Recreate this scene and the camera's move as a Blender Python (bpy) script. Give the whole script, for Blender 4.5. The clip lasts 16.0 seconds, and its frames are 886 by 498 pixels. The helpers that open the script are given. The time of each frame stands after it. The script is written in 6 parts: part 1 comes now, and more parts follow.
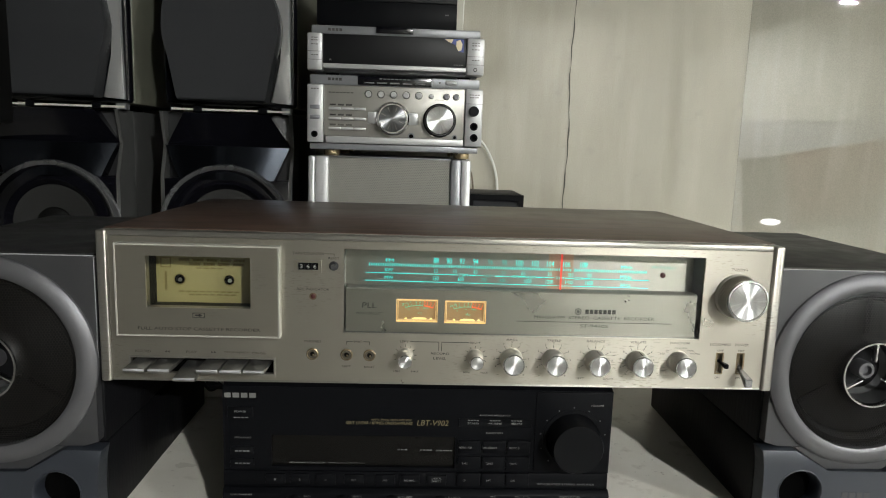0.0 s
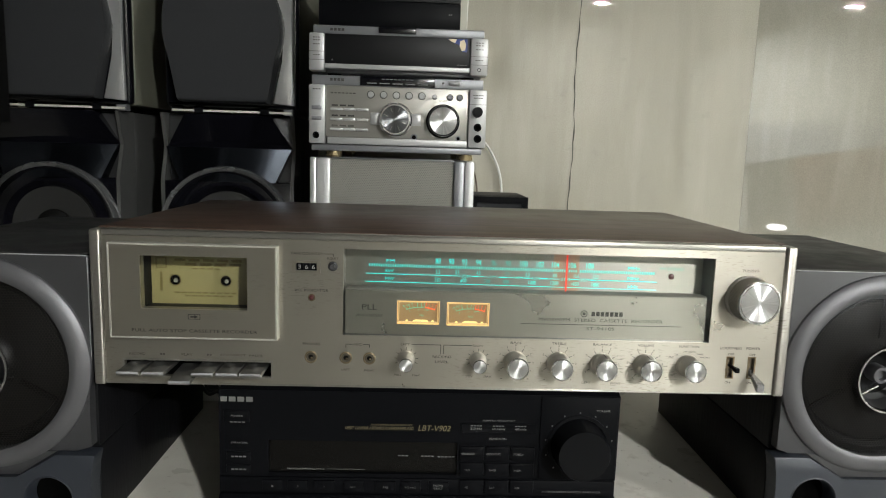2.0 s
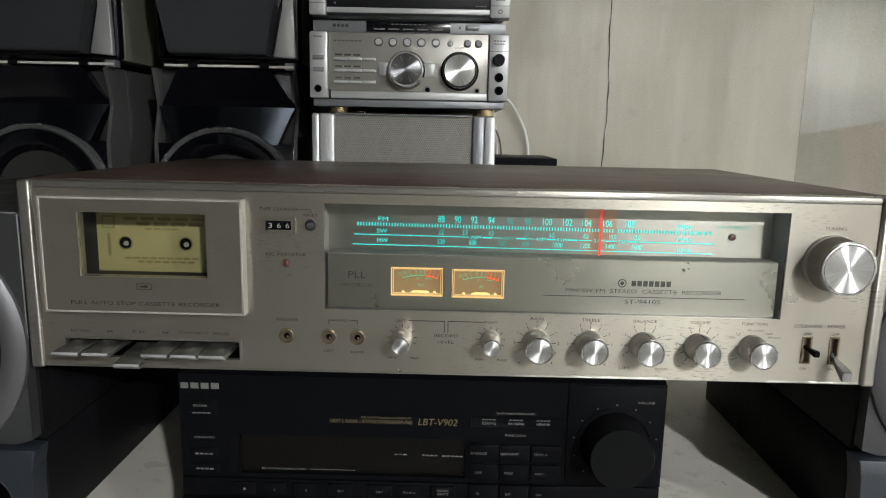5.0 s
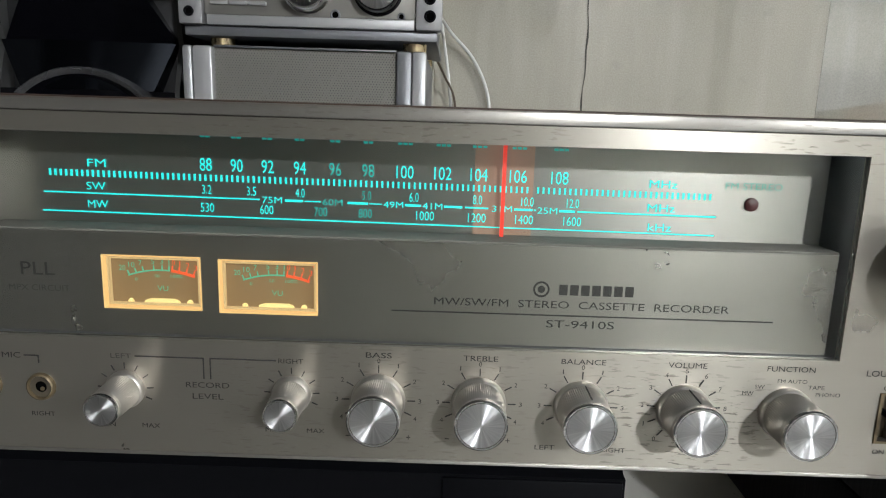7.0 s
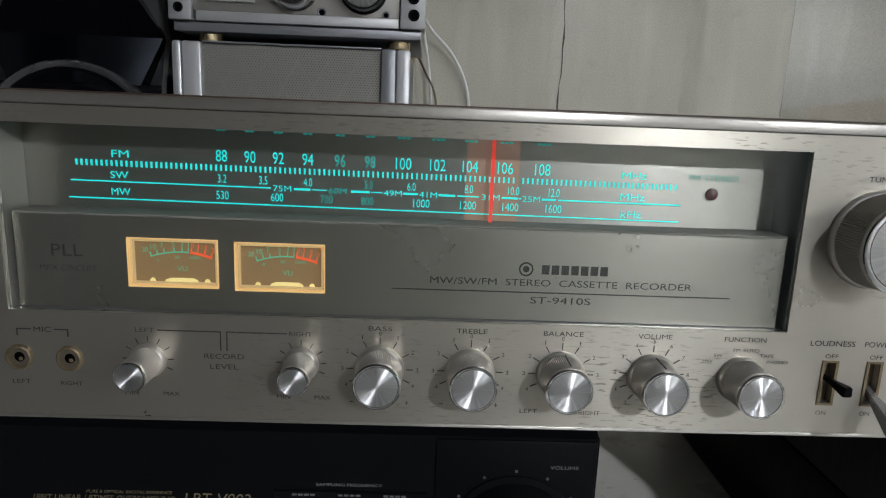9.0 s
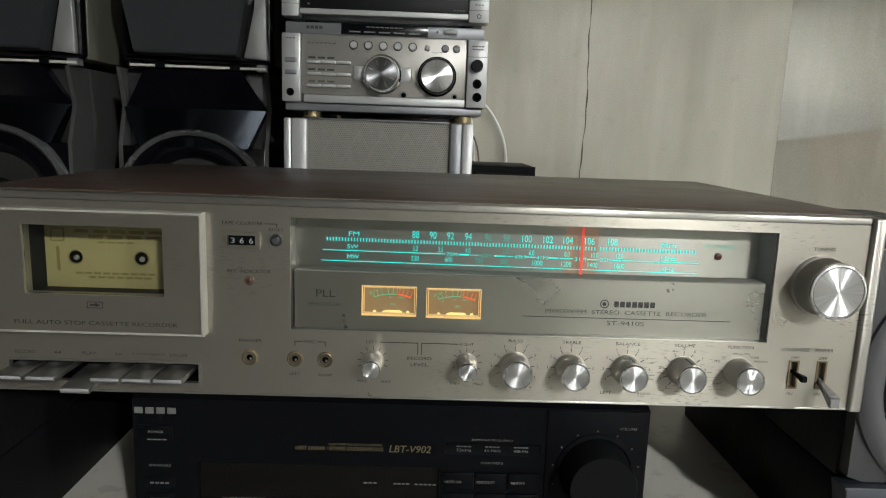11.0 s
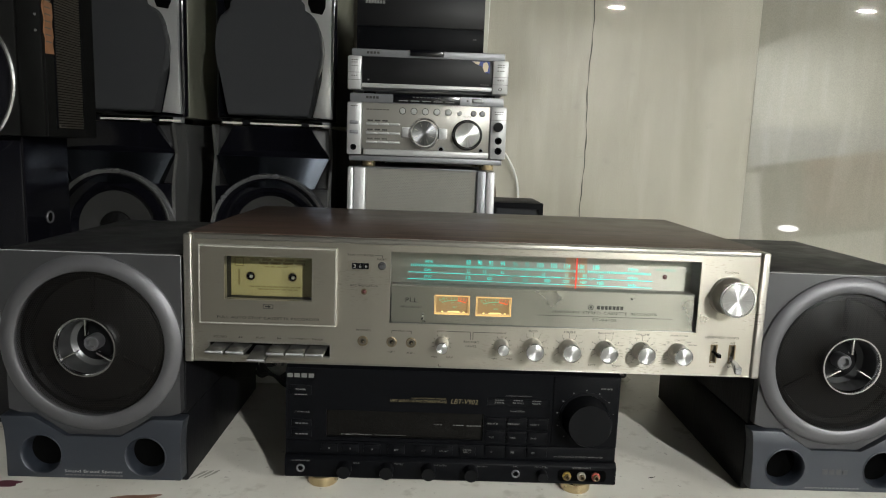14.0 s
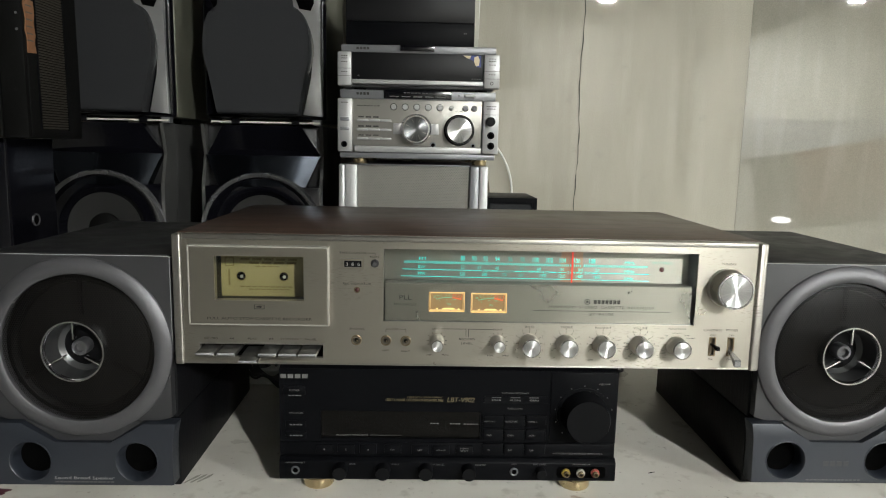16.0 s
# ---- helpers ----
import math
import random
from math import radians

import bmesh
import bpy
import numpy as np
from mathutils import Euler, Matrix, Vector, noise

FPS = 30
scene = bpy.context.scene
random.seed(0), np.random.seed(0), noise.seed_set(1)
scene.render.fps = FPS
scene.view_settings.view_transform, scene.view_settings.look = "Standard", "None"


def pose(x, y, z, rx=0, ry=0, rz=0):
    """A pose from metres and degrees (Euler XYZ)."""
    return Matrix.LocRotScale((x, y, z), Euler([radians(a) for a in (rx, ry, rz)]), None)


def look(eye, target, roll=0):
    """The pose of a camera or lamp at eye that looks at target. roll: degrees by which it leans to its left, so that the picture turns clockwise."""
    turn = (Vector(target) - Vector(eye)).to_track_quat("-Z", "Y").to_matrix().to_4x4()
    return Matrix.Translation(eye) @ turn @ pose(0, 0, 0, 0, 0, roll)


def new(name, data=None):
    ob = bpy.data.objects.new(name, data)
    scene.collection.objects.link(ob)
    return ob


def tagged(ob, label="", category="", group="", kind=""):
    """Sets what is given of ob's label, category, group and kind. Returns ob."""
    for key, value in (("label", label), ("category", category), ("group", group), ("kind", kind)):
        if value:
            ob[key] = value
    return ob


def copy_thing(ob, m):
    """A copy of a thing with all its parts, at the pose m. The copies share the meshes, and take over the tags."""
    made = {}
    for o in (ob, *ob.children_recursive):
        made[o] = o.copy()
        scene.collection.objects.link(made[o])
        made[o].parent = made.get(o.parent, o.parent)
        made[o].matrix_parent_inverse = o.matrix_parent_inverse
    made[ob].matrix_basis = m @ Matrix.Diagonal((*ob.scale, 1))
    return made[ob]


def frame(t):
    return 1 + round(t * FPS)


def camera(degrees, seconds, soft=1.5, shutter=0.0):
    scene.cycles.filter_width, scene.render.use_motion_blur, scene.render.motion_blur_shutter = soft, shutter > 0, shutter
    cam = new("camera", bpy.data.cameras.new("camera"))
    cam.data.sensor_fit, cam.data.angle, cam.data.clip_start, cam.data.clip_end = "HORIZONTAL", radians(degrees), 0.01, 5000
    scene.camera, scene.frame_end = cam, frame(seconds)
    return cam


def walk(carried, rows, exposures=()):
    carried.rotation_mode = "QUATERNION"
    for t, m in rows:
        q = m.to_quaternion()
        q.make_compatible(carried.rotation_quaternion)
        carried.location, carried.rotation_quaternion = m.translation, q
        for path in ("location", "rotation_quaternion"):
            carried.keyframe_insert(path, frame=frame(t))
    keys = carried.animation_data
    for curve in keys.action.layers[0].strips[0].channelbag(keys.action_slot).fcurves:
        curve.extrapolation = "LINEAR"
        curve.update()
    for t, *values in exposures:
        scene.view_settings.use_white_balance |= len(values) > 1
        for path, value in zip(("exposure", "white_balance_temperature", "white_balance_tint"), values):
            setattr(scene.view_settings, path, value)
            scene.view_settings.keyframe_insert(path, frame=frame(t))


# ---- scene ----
cam = camera(66.6, 16.0, soft=1.1)
PATH = [
    (0, (-0.03, -0.589, 0.37), (0.057, 1.386, 0.067), 1.8),
    (0.5, (-0.029, -0.59, 0.37), (0.052, 1.385, 0.065), 1.8),
    (1, (-0.026, -0.588, 0.371), (0.073, 1.388, 0.081), 1.8),
    (1.5, (-0.025, -0.58, 0.367), (0.08, 1.393, 0.056), 2.0),
    (2, (-0.027, -0.574, 0.363), (0.046, 1.404, 0.076), 1.8),
    (2.5, (-0.019, -0.505, 0.341), (-0.007, 1.471, 0.031), 1.9),
    (3, (-0.019, -0.483, 0.337), (-0.034, 1.485, -0.019), 1.4),
    (3.5, (-0.016, -0.485, 0.339), (-0.003, 1.485, -0.007), 2.2),
    (3.7, (-0.016, -0.485, 0.337), (0.0, 1.485, -0.007), 2.4),
    (5.8, (0.033, -0.407, 0.32), (0.007, 1.558, -0.054), 0.3),
    (6, (0.046, -0.356, 0.311), (0.074, 1.606, -0.075), 0.8),
    (6.5, (0.067, -0.264, 0.289), (0.18, 1.695, -0.097), 2.1),
    (7, (0.085, -0.24, 0.289), (0.077, 1.719, -0.115), 1.8),
    (7.5, (0.105, -0.217, 0.28), (0.097, 1.737, -0.149), 0.5),
    (8, (0.107, -0.205, 0.278), (0.113, 1.745, -0.164), 1.2),
    (8.5, (0.109, -0.218, 0.28), (0.143, 1.734, -0.157), 0.9),
    (9, (0.077, -0.269, 0.29), (0.142, 1.687, -0.126), 2.3),
    (9.5, (0.057, -0.315, 0.298), (0.125, 1.643, -0.103), 2.3),
    (10, (0.035, -0.358, 0.311), (0.078, 1.607, -0.057), 2.1),
    (10.2, (0.028, -0.378, 0.315), (0.068, 1.589, -0.044), 2.1),
    (12.3, (-0.036, -0.57, 0.371), (0.041, 1.403, 0.053), 1.8),
    (12.5, (-0.037, -0.604, 0.374), (0.039, 1.37, 0.062), 1.7),
    (13, (-0.042, -0.675, 0.38), (0.061, 1.297, 0.058), 2.1),
    (13.5, (-0.049, -0.697, 0.383), (-0.009, 1.279, 0.075), 1.9),
    (14, (-0.05, -0.69, 0.385), (-0.014, 1.288, 0.09), 2.1),
    (14.5, (-0.046, -0.687, 0.385), (-0.005, 1.292, 0.104), 1.9),
    (15, (-0.047, -0.685, 0.384), (-0.008, 1.292, 0.083), 1.6),
    (15.5, (-0.047, -0.681, 0.383), (0.023, 1.294, 0.074), 0.8),
    (16, (-0.049, -0.679, 0.382), (0.004, 1.297, 0.08), 1.2),
]
STOPS = [(0.0, -0.05, 6500, 10), (2.0, -0.05, 6500, 10), (3.0, -0.15, 6450, 10), (3.7, -0.25, 6420, 11), (6.0, -0.2, 6250, 12), (8.0, -0.55, 6000, 15), (8.6, -0.70, 5950, 15), (9.5, -0.68, 6100, 14), (10.2, -0.50, 6250, 12), (12.5, -0.2, 6500, 10), (13.2, -0.05, 6500, 10), (16.0, -0.05, 6500, 10)]
walk(cam, [(t, look(eye, target, roll)) for t, eye, target, roll in PATH], STOPS)

# ---- light ----
world = bpy.data.worlds.new("world")
scene.world = world
world.use_nodes = True
world.node_tree.nodes["Background"].inputs[0].default_value = (0.5, 0.55, 0.6, 1)
world.node_tree.nodes["Background"].inputs[1].default_value = 0.02
LAMP_STRENGTH = 30000.0
LAMPS = [(1.309, -2.87), (3.109, -2.654)]
TABLE = 0.012

# ---- materials ----


def material(name):
    m = bpy.data.materials.new(name)
    m.use_nodes = True
    return m, m.node_tree.nodes, m.node_tree.links, m.node_tree.nodes["Principled BSDF"]


def surface(name, colour, rough=0.5, metal=0.0, grain=0.0, grain_scale=400.0, stretch=(1, 1, 1), stain=0.0, stain_scale=9.0,
            coat=0.0, spec=0.5, mottled=0.0):
    """A plain surface with fine relief (grain), blotches in colour and gloss (stain, mottled)."""
    m, n, k, b = material(name)
    b.inputs["Metallic"].default_value = metal
    b.inputs["Coat Weight"].default_value = coat
    b.inputs["Coat Roughness"].default_value = 0.08
    b.inputs["Specular IOR Level"].default_value = spec
    co = n.new("ShaderNodeTexCoord")
    big = n.new("ShaderNodeTexNoise")
    big.inputs["Scale"].default_value = stain_scale
    big.inputs["Detail"].default_value = 6
    k.new(co.outputs["Object"], big.inputs["Vector"])
    tone = n.new("ShaderNodeMix")
    tone.data_type = "RGBA"
    tone.inputs["A"].default_value = (*colour, 1)
    tone.inputs["B"].default_value = (*[c * (1 - stain) for c in colour], 1)
    k.new(big.outputs["Fac"], tone.inputs["Factor"])
    k.new(tone.outputs["Result"], b.inputs["Base Color"])
    gloss = n.new("ShaderNodeMapRange")
    gloss.inputs["From Min"].default_value, gloss.inputs["From Max"].default_value = 0.3, 0.7
    gloss.inputs["To Min"].default_value = max(0.02, rough - mottled)
    gloss.inputs["To Max"].default_value = rough + mottled
    k.new(big.outputs["Fac"], gloss.inputs["Value"])
    k.new(gloss.outputs["Result"], b.inputs["Roughness"])
    if grain:
        mp = n.new("ShaderNodeMapping")
        mp.inputs["Scale"].default_value = stretch
        fine = n.new("ShaderNodeTexNoise")
        fine.inputs["Scale"].default_value = grain_scale
        fine.inputs["Detail"].default_value = 3
        bump = n.new("ShaderNodeBump")
        bump.inputs["Strength"].default_value = grain
        bump.inputs["Distance"].default_value = 0.0006
        k.new(co.outputs["Object"], mp.inputs["Vector"])
        k.new(mp.outputs["Vector"], fine.inputs["Vector"])
        k.new(fine.outputs["Fac"], bump.inputs["Height"])
        k.new(bump.outputs["Normal"], b.inputs["Normal"])
    return m


def glow(name, colour, strength):
    m, n, k, b = material(name)
    b.inputs["Base Color"].default_value = (*[c * 0.5 for c in colour], 1)
    b.inputs["Emission Color"].default_value = (*colour, 1)
    b.inputs["Emission Strength"].default_value = strength
    return m


def brushed(name, colour, rough, scratches=0.5):
    """Aluminium brushed along x, with worn dark nicks and scratches."""
    m, n, k, b = material(name)
    b.inputs["Metallic"].default_value = 0.86
    co = n.new("ShaderNodeTexCoord")
    mp = n.new("ShaderNodeMapping")
    mp.inputs["Scale"].default_value = (6, 60, 900)
    lines = n.new("ShaderNodeTexNoise")
    lines.inputs["Scale"].default_value = 3.0
    lines.inputs["Detail"].default_value = 5
    k.new(co.outputs["Object"], mp.inputs["Vector"])
    k.new(mp.outputs["Vector"], lines.inputs["Vector"])
    cloud = n.new("ShaderNodeTexNoise")
    cloud.inputs["Scale"].default_value = 14
    cloud.inputs["Detail"].default_value = 8
    k.new(co.outputs["Object"], cloud.inputs["Vector"])
    mp2 = n.new("ShaderNodeMapping")
    mp2.inputs["Scale"].default_value = (150, 150, 900)
    nick = n.new("ShaderNodeTexNoise")
    nick.inputs["Scale"].default_value = 1.0
    nick.inputs["Detail"].default_value = 4
    k.new(co.outputs["Object"], mp2.inputs["Vector"])
    k.new(mp2.outputs["Vector"], nick.inputs["Vector"])
    worn = n.new("ShaderNodeMapRange")
    worn.inputs["From Min"].default_value, worn.inputs["From Max"].default_value = 0.575, 0.63
    k.new(nick.outputs["Fac"], worn.inputs["Value"])
    patch = n.new("ShaderNodeMapRange")
    patch.inputs["From Min"].default_value, patch.inputs["From Max"].default_value = 0.48, 0.62
    patch.inputs["To Max"].default_value = scratches
    k.new(cloud.outputs["Fac"], patch.inputs["Value"])
    # the front is handled, and scratched, mostly round the controls at its far end
    place = n.new("ShaderNodeSeparateXYZ")
    k.new(co.outputs["Object"], place.inputs["Vector"])
    used = n.new("ShaderNodeMapRange")
    used.inputs["From Min"].default_value, used.inputs["From Max"].default_value = 0.10, 0.20
    used.inputs["To Min"].default_value = 0.35
    k.new(place.outputs["X"], used.inputs["Value"])
    nicked = n.new("ShaderNodeMath")
    nicked.operation = "MULTIPLY"
    k.new(worn.outputs["Result"], nicked.inputs[0])
    k.new(used.outputs["Result"], nicked.inputs[1])
    both = n.new("ShaderNodeMath")
    both.operation = "MULTIPLY"
    k.new(nicked.outputs["Value"], both.inputs[0])
    k.new(patch.outputs["Result"], both.inputs[1])
    base = n.new("ShaderNodeMix")
    base.data_type = "RGBA"
    base.inputs["A"].default_value = (*[c * 0.97 for c in colour], 1)
    base.inputs["B"].default_value = (*[min(1, c * 1.02) for c in colour], 1)
    k.new(lines.outputs["Fac"], base.inputs["Factor"])
    mp3 = n.new("ShaderNodeMapping")
    mp3.inputs["Scale"].default_value = (420, 420, 800)
    fleck = n.new("ShaderNodeTexNoise")
    fleck.inputs["Scale"].default_value = 1.0
    fleck.inputs["Detail"].default_value = 3
    k.new(co.outputs["Object"], mp3.inputs["Vector"])
    k.new(mp3.outputs["Vector"], fleck.inputs["Vector"])
    fr = n.new("ShaderNodeMapRange")
    fr.inputs["From Min"].default_value, fr.inputs["From Max"].default_value = 0.58, 0.70
    fr.inputs["To Max"].default_value = 0.12
    k.new(fleck.outputs["Fac"], fr.inputs["Value"])
    rubbed = n.new("ShaderNodeMath")
    rubbed.operation = "MULTIPLY"
    k.new(fr.outputs["Result"], rubbed.inputs[0])
    k.new(patch.outputs["Result"], rubbed.inputs[1])
    blotch = n.new("ShaderNodeTexNoise")
    blotch.inputs["Scale"].default_value = 7
    blotch.inputs["Detail"].default_value = 5
    k.new(co.outputs["Object"], blotch.inputs["Vector"])
    soil = n.new("ShaderNodeMix")
    soil.data_type = "RGBA"
    soil.inputs["B"].default_value = (*[c * 0.72 for c in colour], 1)
    k.new(base.outputs["Result"], soil.inputs["A"])
    k.new(blotch.outputs["Fac"], soil.inputs["Factor"])
    pale = n.new("ShaderNodeMix")
    pale.data_type = "RGBA"
    pale.inputs["B"].default_value = (0.72, 0.70, 0.64, 1)
    k.new(soil.outputs["Result"], pale.inputs["A"])
    k.new(rubbed.outputs["Value"], pale.inputs["Factor"])
    dark = n.new("ShaderNodeMix")
    dark.data_type = "RGBA"
    dark.inputs["B"].default_value = (0.05, 0.045, 0.035, 1)
    k.new(pale.outputs["Result"], dark.inputs["A"])
    k.new(both.outputs["Value"], dark.inputs["Factor"])
    k.new(dark.outputs["Result"], b.inputs["Base Color"])
    rg = n.new("ShaderNodeMapRange")
    rg.inputs["From Min"].default_value, rg.inputs["From Max"].default_value = 0.3, 0.7
    rg.inputs["To Min"].default_value, rg.inputs["To Max"].default_value = rough - 0.05, rough + 0.08
    k.new(cloud.outputs["Fac"], rg.inputs["Value"])
    k.new(rg.outputs["Result"], b.inputs["Roughness"])
    b.inputs["Anisotropic"].default_value = 0.80
    grainway = n.new("ShaderNodeCombineXYZ")
    grainway.inputs["Z"].default_value = 1.0
    k.new(grainway.outputs[0], b.inputs["Tangent"])
    bump = n.new("ShaderNodeBump")
    bump.inputs["Strength"].default_value = 0.09
    bump.inputs["Distance"].default_value = 0.0003
    k.new(lines.outputs["Fac"], bump.inputs["Height"])
    k.new(bump.outputs["Normal"], b.inputs["Normal"])
    return m


def spun(name, colour, rough):
    """Metal turned on a lathe: the gloss fans out from the middle."""
    m, n, k, b = material(name)
    b.inputs["Base Color"].default_value = (*colour, 1)
    b.inputs["Metallic"].default_value = 1.0
    b.inputs["Roughness"].default_value = rough
    b.inputs["Anisotropic"].default_value = 1.0
    b.inputs["Anisotropic Rotation"].default_value = 0.25
    tan = n.new("ShaderNodeTangent")
    tan.direction_type, tan.axis = "RADIAL", "Y"
    k.new(tan.outputs["Tangent"], b.inputs["Tangent"])
    # radial streaks in the colour paint in the fan of sheen
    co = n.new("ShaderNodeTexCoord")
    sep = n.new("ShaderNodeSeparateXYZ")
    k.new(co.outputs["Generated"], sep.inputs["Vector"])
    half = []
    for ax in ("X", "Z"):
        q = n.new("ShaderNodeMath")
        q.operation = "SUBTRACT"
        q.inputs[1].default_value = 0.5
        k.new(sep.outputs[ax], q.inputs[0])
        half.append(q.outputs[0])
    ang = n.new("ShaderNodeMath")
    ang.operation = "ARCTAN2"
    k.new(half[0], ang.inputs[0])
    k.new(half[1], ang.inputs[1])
    sheen_fan = n.new("ShaderNodeTexNoise")
    sheen_fan.noise_dimensions = "1D"
    sheen_fan.inputs["Scale"].default_value = 5.0
    sheen_fan.inputs["Detail"].default_value = 6
    sheen_fan.inputs["Roughness"].default_value = 0.7
    k.new(ang.outputs[0], sheen_fan.inputs["W"])
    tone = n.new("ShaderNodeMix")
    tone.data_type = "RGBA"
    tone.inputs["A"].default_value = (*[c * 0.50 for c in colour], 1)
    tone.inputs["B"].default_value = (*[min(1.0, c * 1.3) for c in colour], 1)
    k.new(sheen_fan.outputs["Fac"], tone.inputs["Factor"])
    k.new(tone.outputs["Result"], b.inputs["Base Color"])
    return m


def perforated(name, colour, pitch, hole, rough=0.5, metal=0.3):
    """A sheet pierced by round holes in staggered rows."""
    m, n, k, b = material(name)
    b.inputs["Base Color"].default_value = (*colour, 1)
    b.inputs["Roughness"].default_value = rough
    b.inputs["Metallic"].default_value = metal
    b.inputs["Specular IOR Level"].default_value = 0.2
    co = n.new("ShaderNodeTexCoord")
    sep = n.new("ShaderNodeSeparateXYZ")
    k.new(co.outputs["Object"], sep.inputs["Vector"])

    def maths(op, a, c=None):
        q = n.new("ShaderNodeMath")
        q.operation = op
        for i, v in enumerate((a, c)):
            if v is None:
                continue
            if isinstance(v, (int, float)):
                q.inputs[i].default_value = v
            else:
                k.new(v, q.inputs[i])
        return q.outputs[0]
    dists = []
    for ox in (0.0, 0.5):
        u = maths("ADD", maths("DIVIDE", sep.outputs["X"], pitch), ox + 100)
        v = maths("ADD", maths("DIVIDE", sep.outputs["Z"], pitch * 1.732), ox + 100)
        fu = maths("SUBTRACT", maths("FRACT", u), 0.5)
        fv = maths("MULTIPLY", maths("SUBTRACT", maths("FRACT", v), 0.5), 1.732)
        dists.append(maths("SQRT", maths("ADD", maths("MULTIPLY", fu, fu), maths("MULTIPLY", fv, fv))))
    near = maths("MINIMUM", dists[0], dists[1])
    inside = maths("LESS_THAN", near, hole)
    clear = n.new("ShaderNodeBsdfTransparent")
    mix = n.new("ShaderNodeMixShader")
    k.new(inside, mix.inputs[0])
    k.new(b.outputs[0], mix.inputs[1])
    k.new(clear.outputs[0], mix.inputs[2])
    k.new(mix.outputs[0], n["Material Output"].inputs["Surface"])
    return m


def wood(name):
    m, n, k, b = material(name)
    co = n.new("ShaderNodeTexCoord")
    mp = n.new("ShaderNodeMapping")
    mp.inputs["Scale"].default_value = (3, 70, 70)
    a = n.new("ShaderNodeTexNoise")
    a.inputs["Scale"].default_value = 1.6
    a.inputs["Detail"].default_value = 9
    a.inputs["Distortion"].default_value = 0.6
    ramp = n.new("ShaderNodeValToRGB")
    e = ramp.color_ramp.elements
    e[0].position, e[0].color = 0.3, (0.022, 0.012, 0.0085, 1)
    e[1].position, e[1].color = 0.72, (0.100, 0.058, 0.040, 1)
    k.new(co.outputs["Object"], mp.inputs["Vector"])
    k.new(mp.outputs["Vector"], a.inputs["Vector"])
    k.new(a.outputs["Fac"], ramp.inputs["Fac"])
    k.new(ramp.outputs["Color"], b.inputs["Base Color"])
    dust = n.new("ShaderNodeTexNoise")
    dust.inputs["Scale"].default_value = 18
    dust.inputs["Detail"].default_value = 7
    k.new(co.outputs["Object"], dust.inputs["Vector"])
    rg = n.new("ShaderNodeMapRange")
    rg.inputs["To Min"].default_value, rg.inputs["To Max"].default_value = 0.24, 0.46
    k.new(dust.outputs["Fac"], rg.inputs["Value"])
    k.new(rg.outputs["Result"], b.inputs["Roughness"])
    bump = n.new("ShaderNodeBump")
    bump.inputs["Strength"].default_value = 0.15
    bump.inputs["Distance"].default_value = 0.0004
    k.new(a.outputs["Fac"], bump.inputs["Height"])
    k.new(bump.outputs["Normal"], b.inputs["Normal"])
    return m


def laminate(name):
    """Pale worktop, soiled in soft blotches, with rubbed-in dirt and a few rust-red stains."""
    m, n, k, b = material(name)
    co = n.new("ShaderNodeTexCoord")

    def noise(scale, lo, hi, detail=7):
        t = n.new("ShaderNodeTexNoise")
        t.inputs["Scale"].default_value = scale
        t.inputs["Detail"].default_value = detail
        k.new(co.outputs["Object"], t.inputs["Vector"])
        g = n.new("ShaderNodeMapRange")
        g.inputs["From Min"].default_value, g.inputs["From Max"].default_value = lo, hi
        k.new(t.outputs["Fac"], g.inputs["Value"])
        return g.outputs["Result"]

    def blend(fac, a, colour):
        x = n.new("ShaderNodeMix")
        x.data_type = "RGBA"
        x.inputs["B"].default_value = (*colour, 1)
        k.new(fac, x.inputs["Factor"])
        if isinstance(a, tuple):
            x.inputs["A"].default_value = (*a, 1)
        else:
            k.new(a, x.inputs["A"])
        return x.outputs["Result"]
    c = blend(noise(6, 0.35, 0.75), (0.60, 0.58, 0.53), (0.43, 0.405, 0.36))
    c = blend(noise(40, 0.60, 0.85), c, (0.30, 0.27, 0.23))
    c = blend(noise(150, 0.66, 0.78), c, (0.22, 0.20, 0.17))
    c = blend(noise(13, 0.69, 0.74), c, (0.20, 0.09, 0.06))
    k.new(c, b.inputs["Base Color"])
    g = n.new("ShaderNodeMapRange")
    g.inputs["To Min"].default_value, g.inputs["To Max"].default_value = 0.24, 0.55
    k.new(noise(9, 0.3, 0.7), g.inputs["Value"])
    k.new(g.outputs["Result"], b.inputs["Roughness"])
    return m


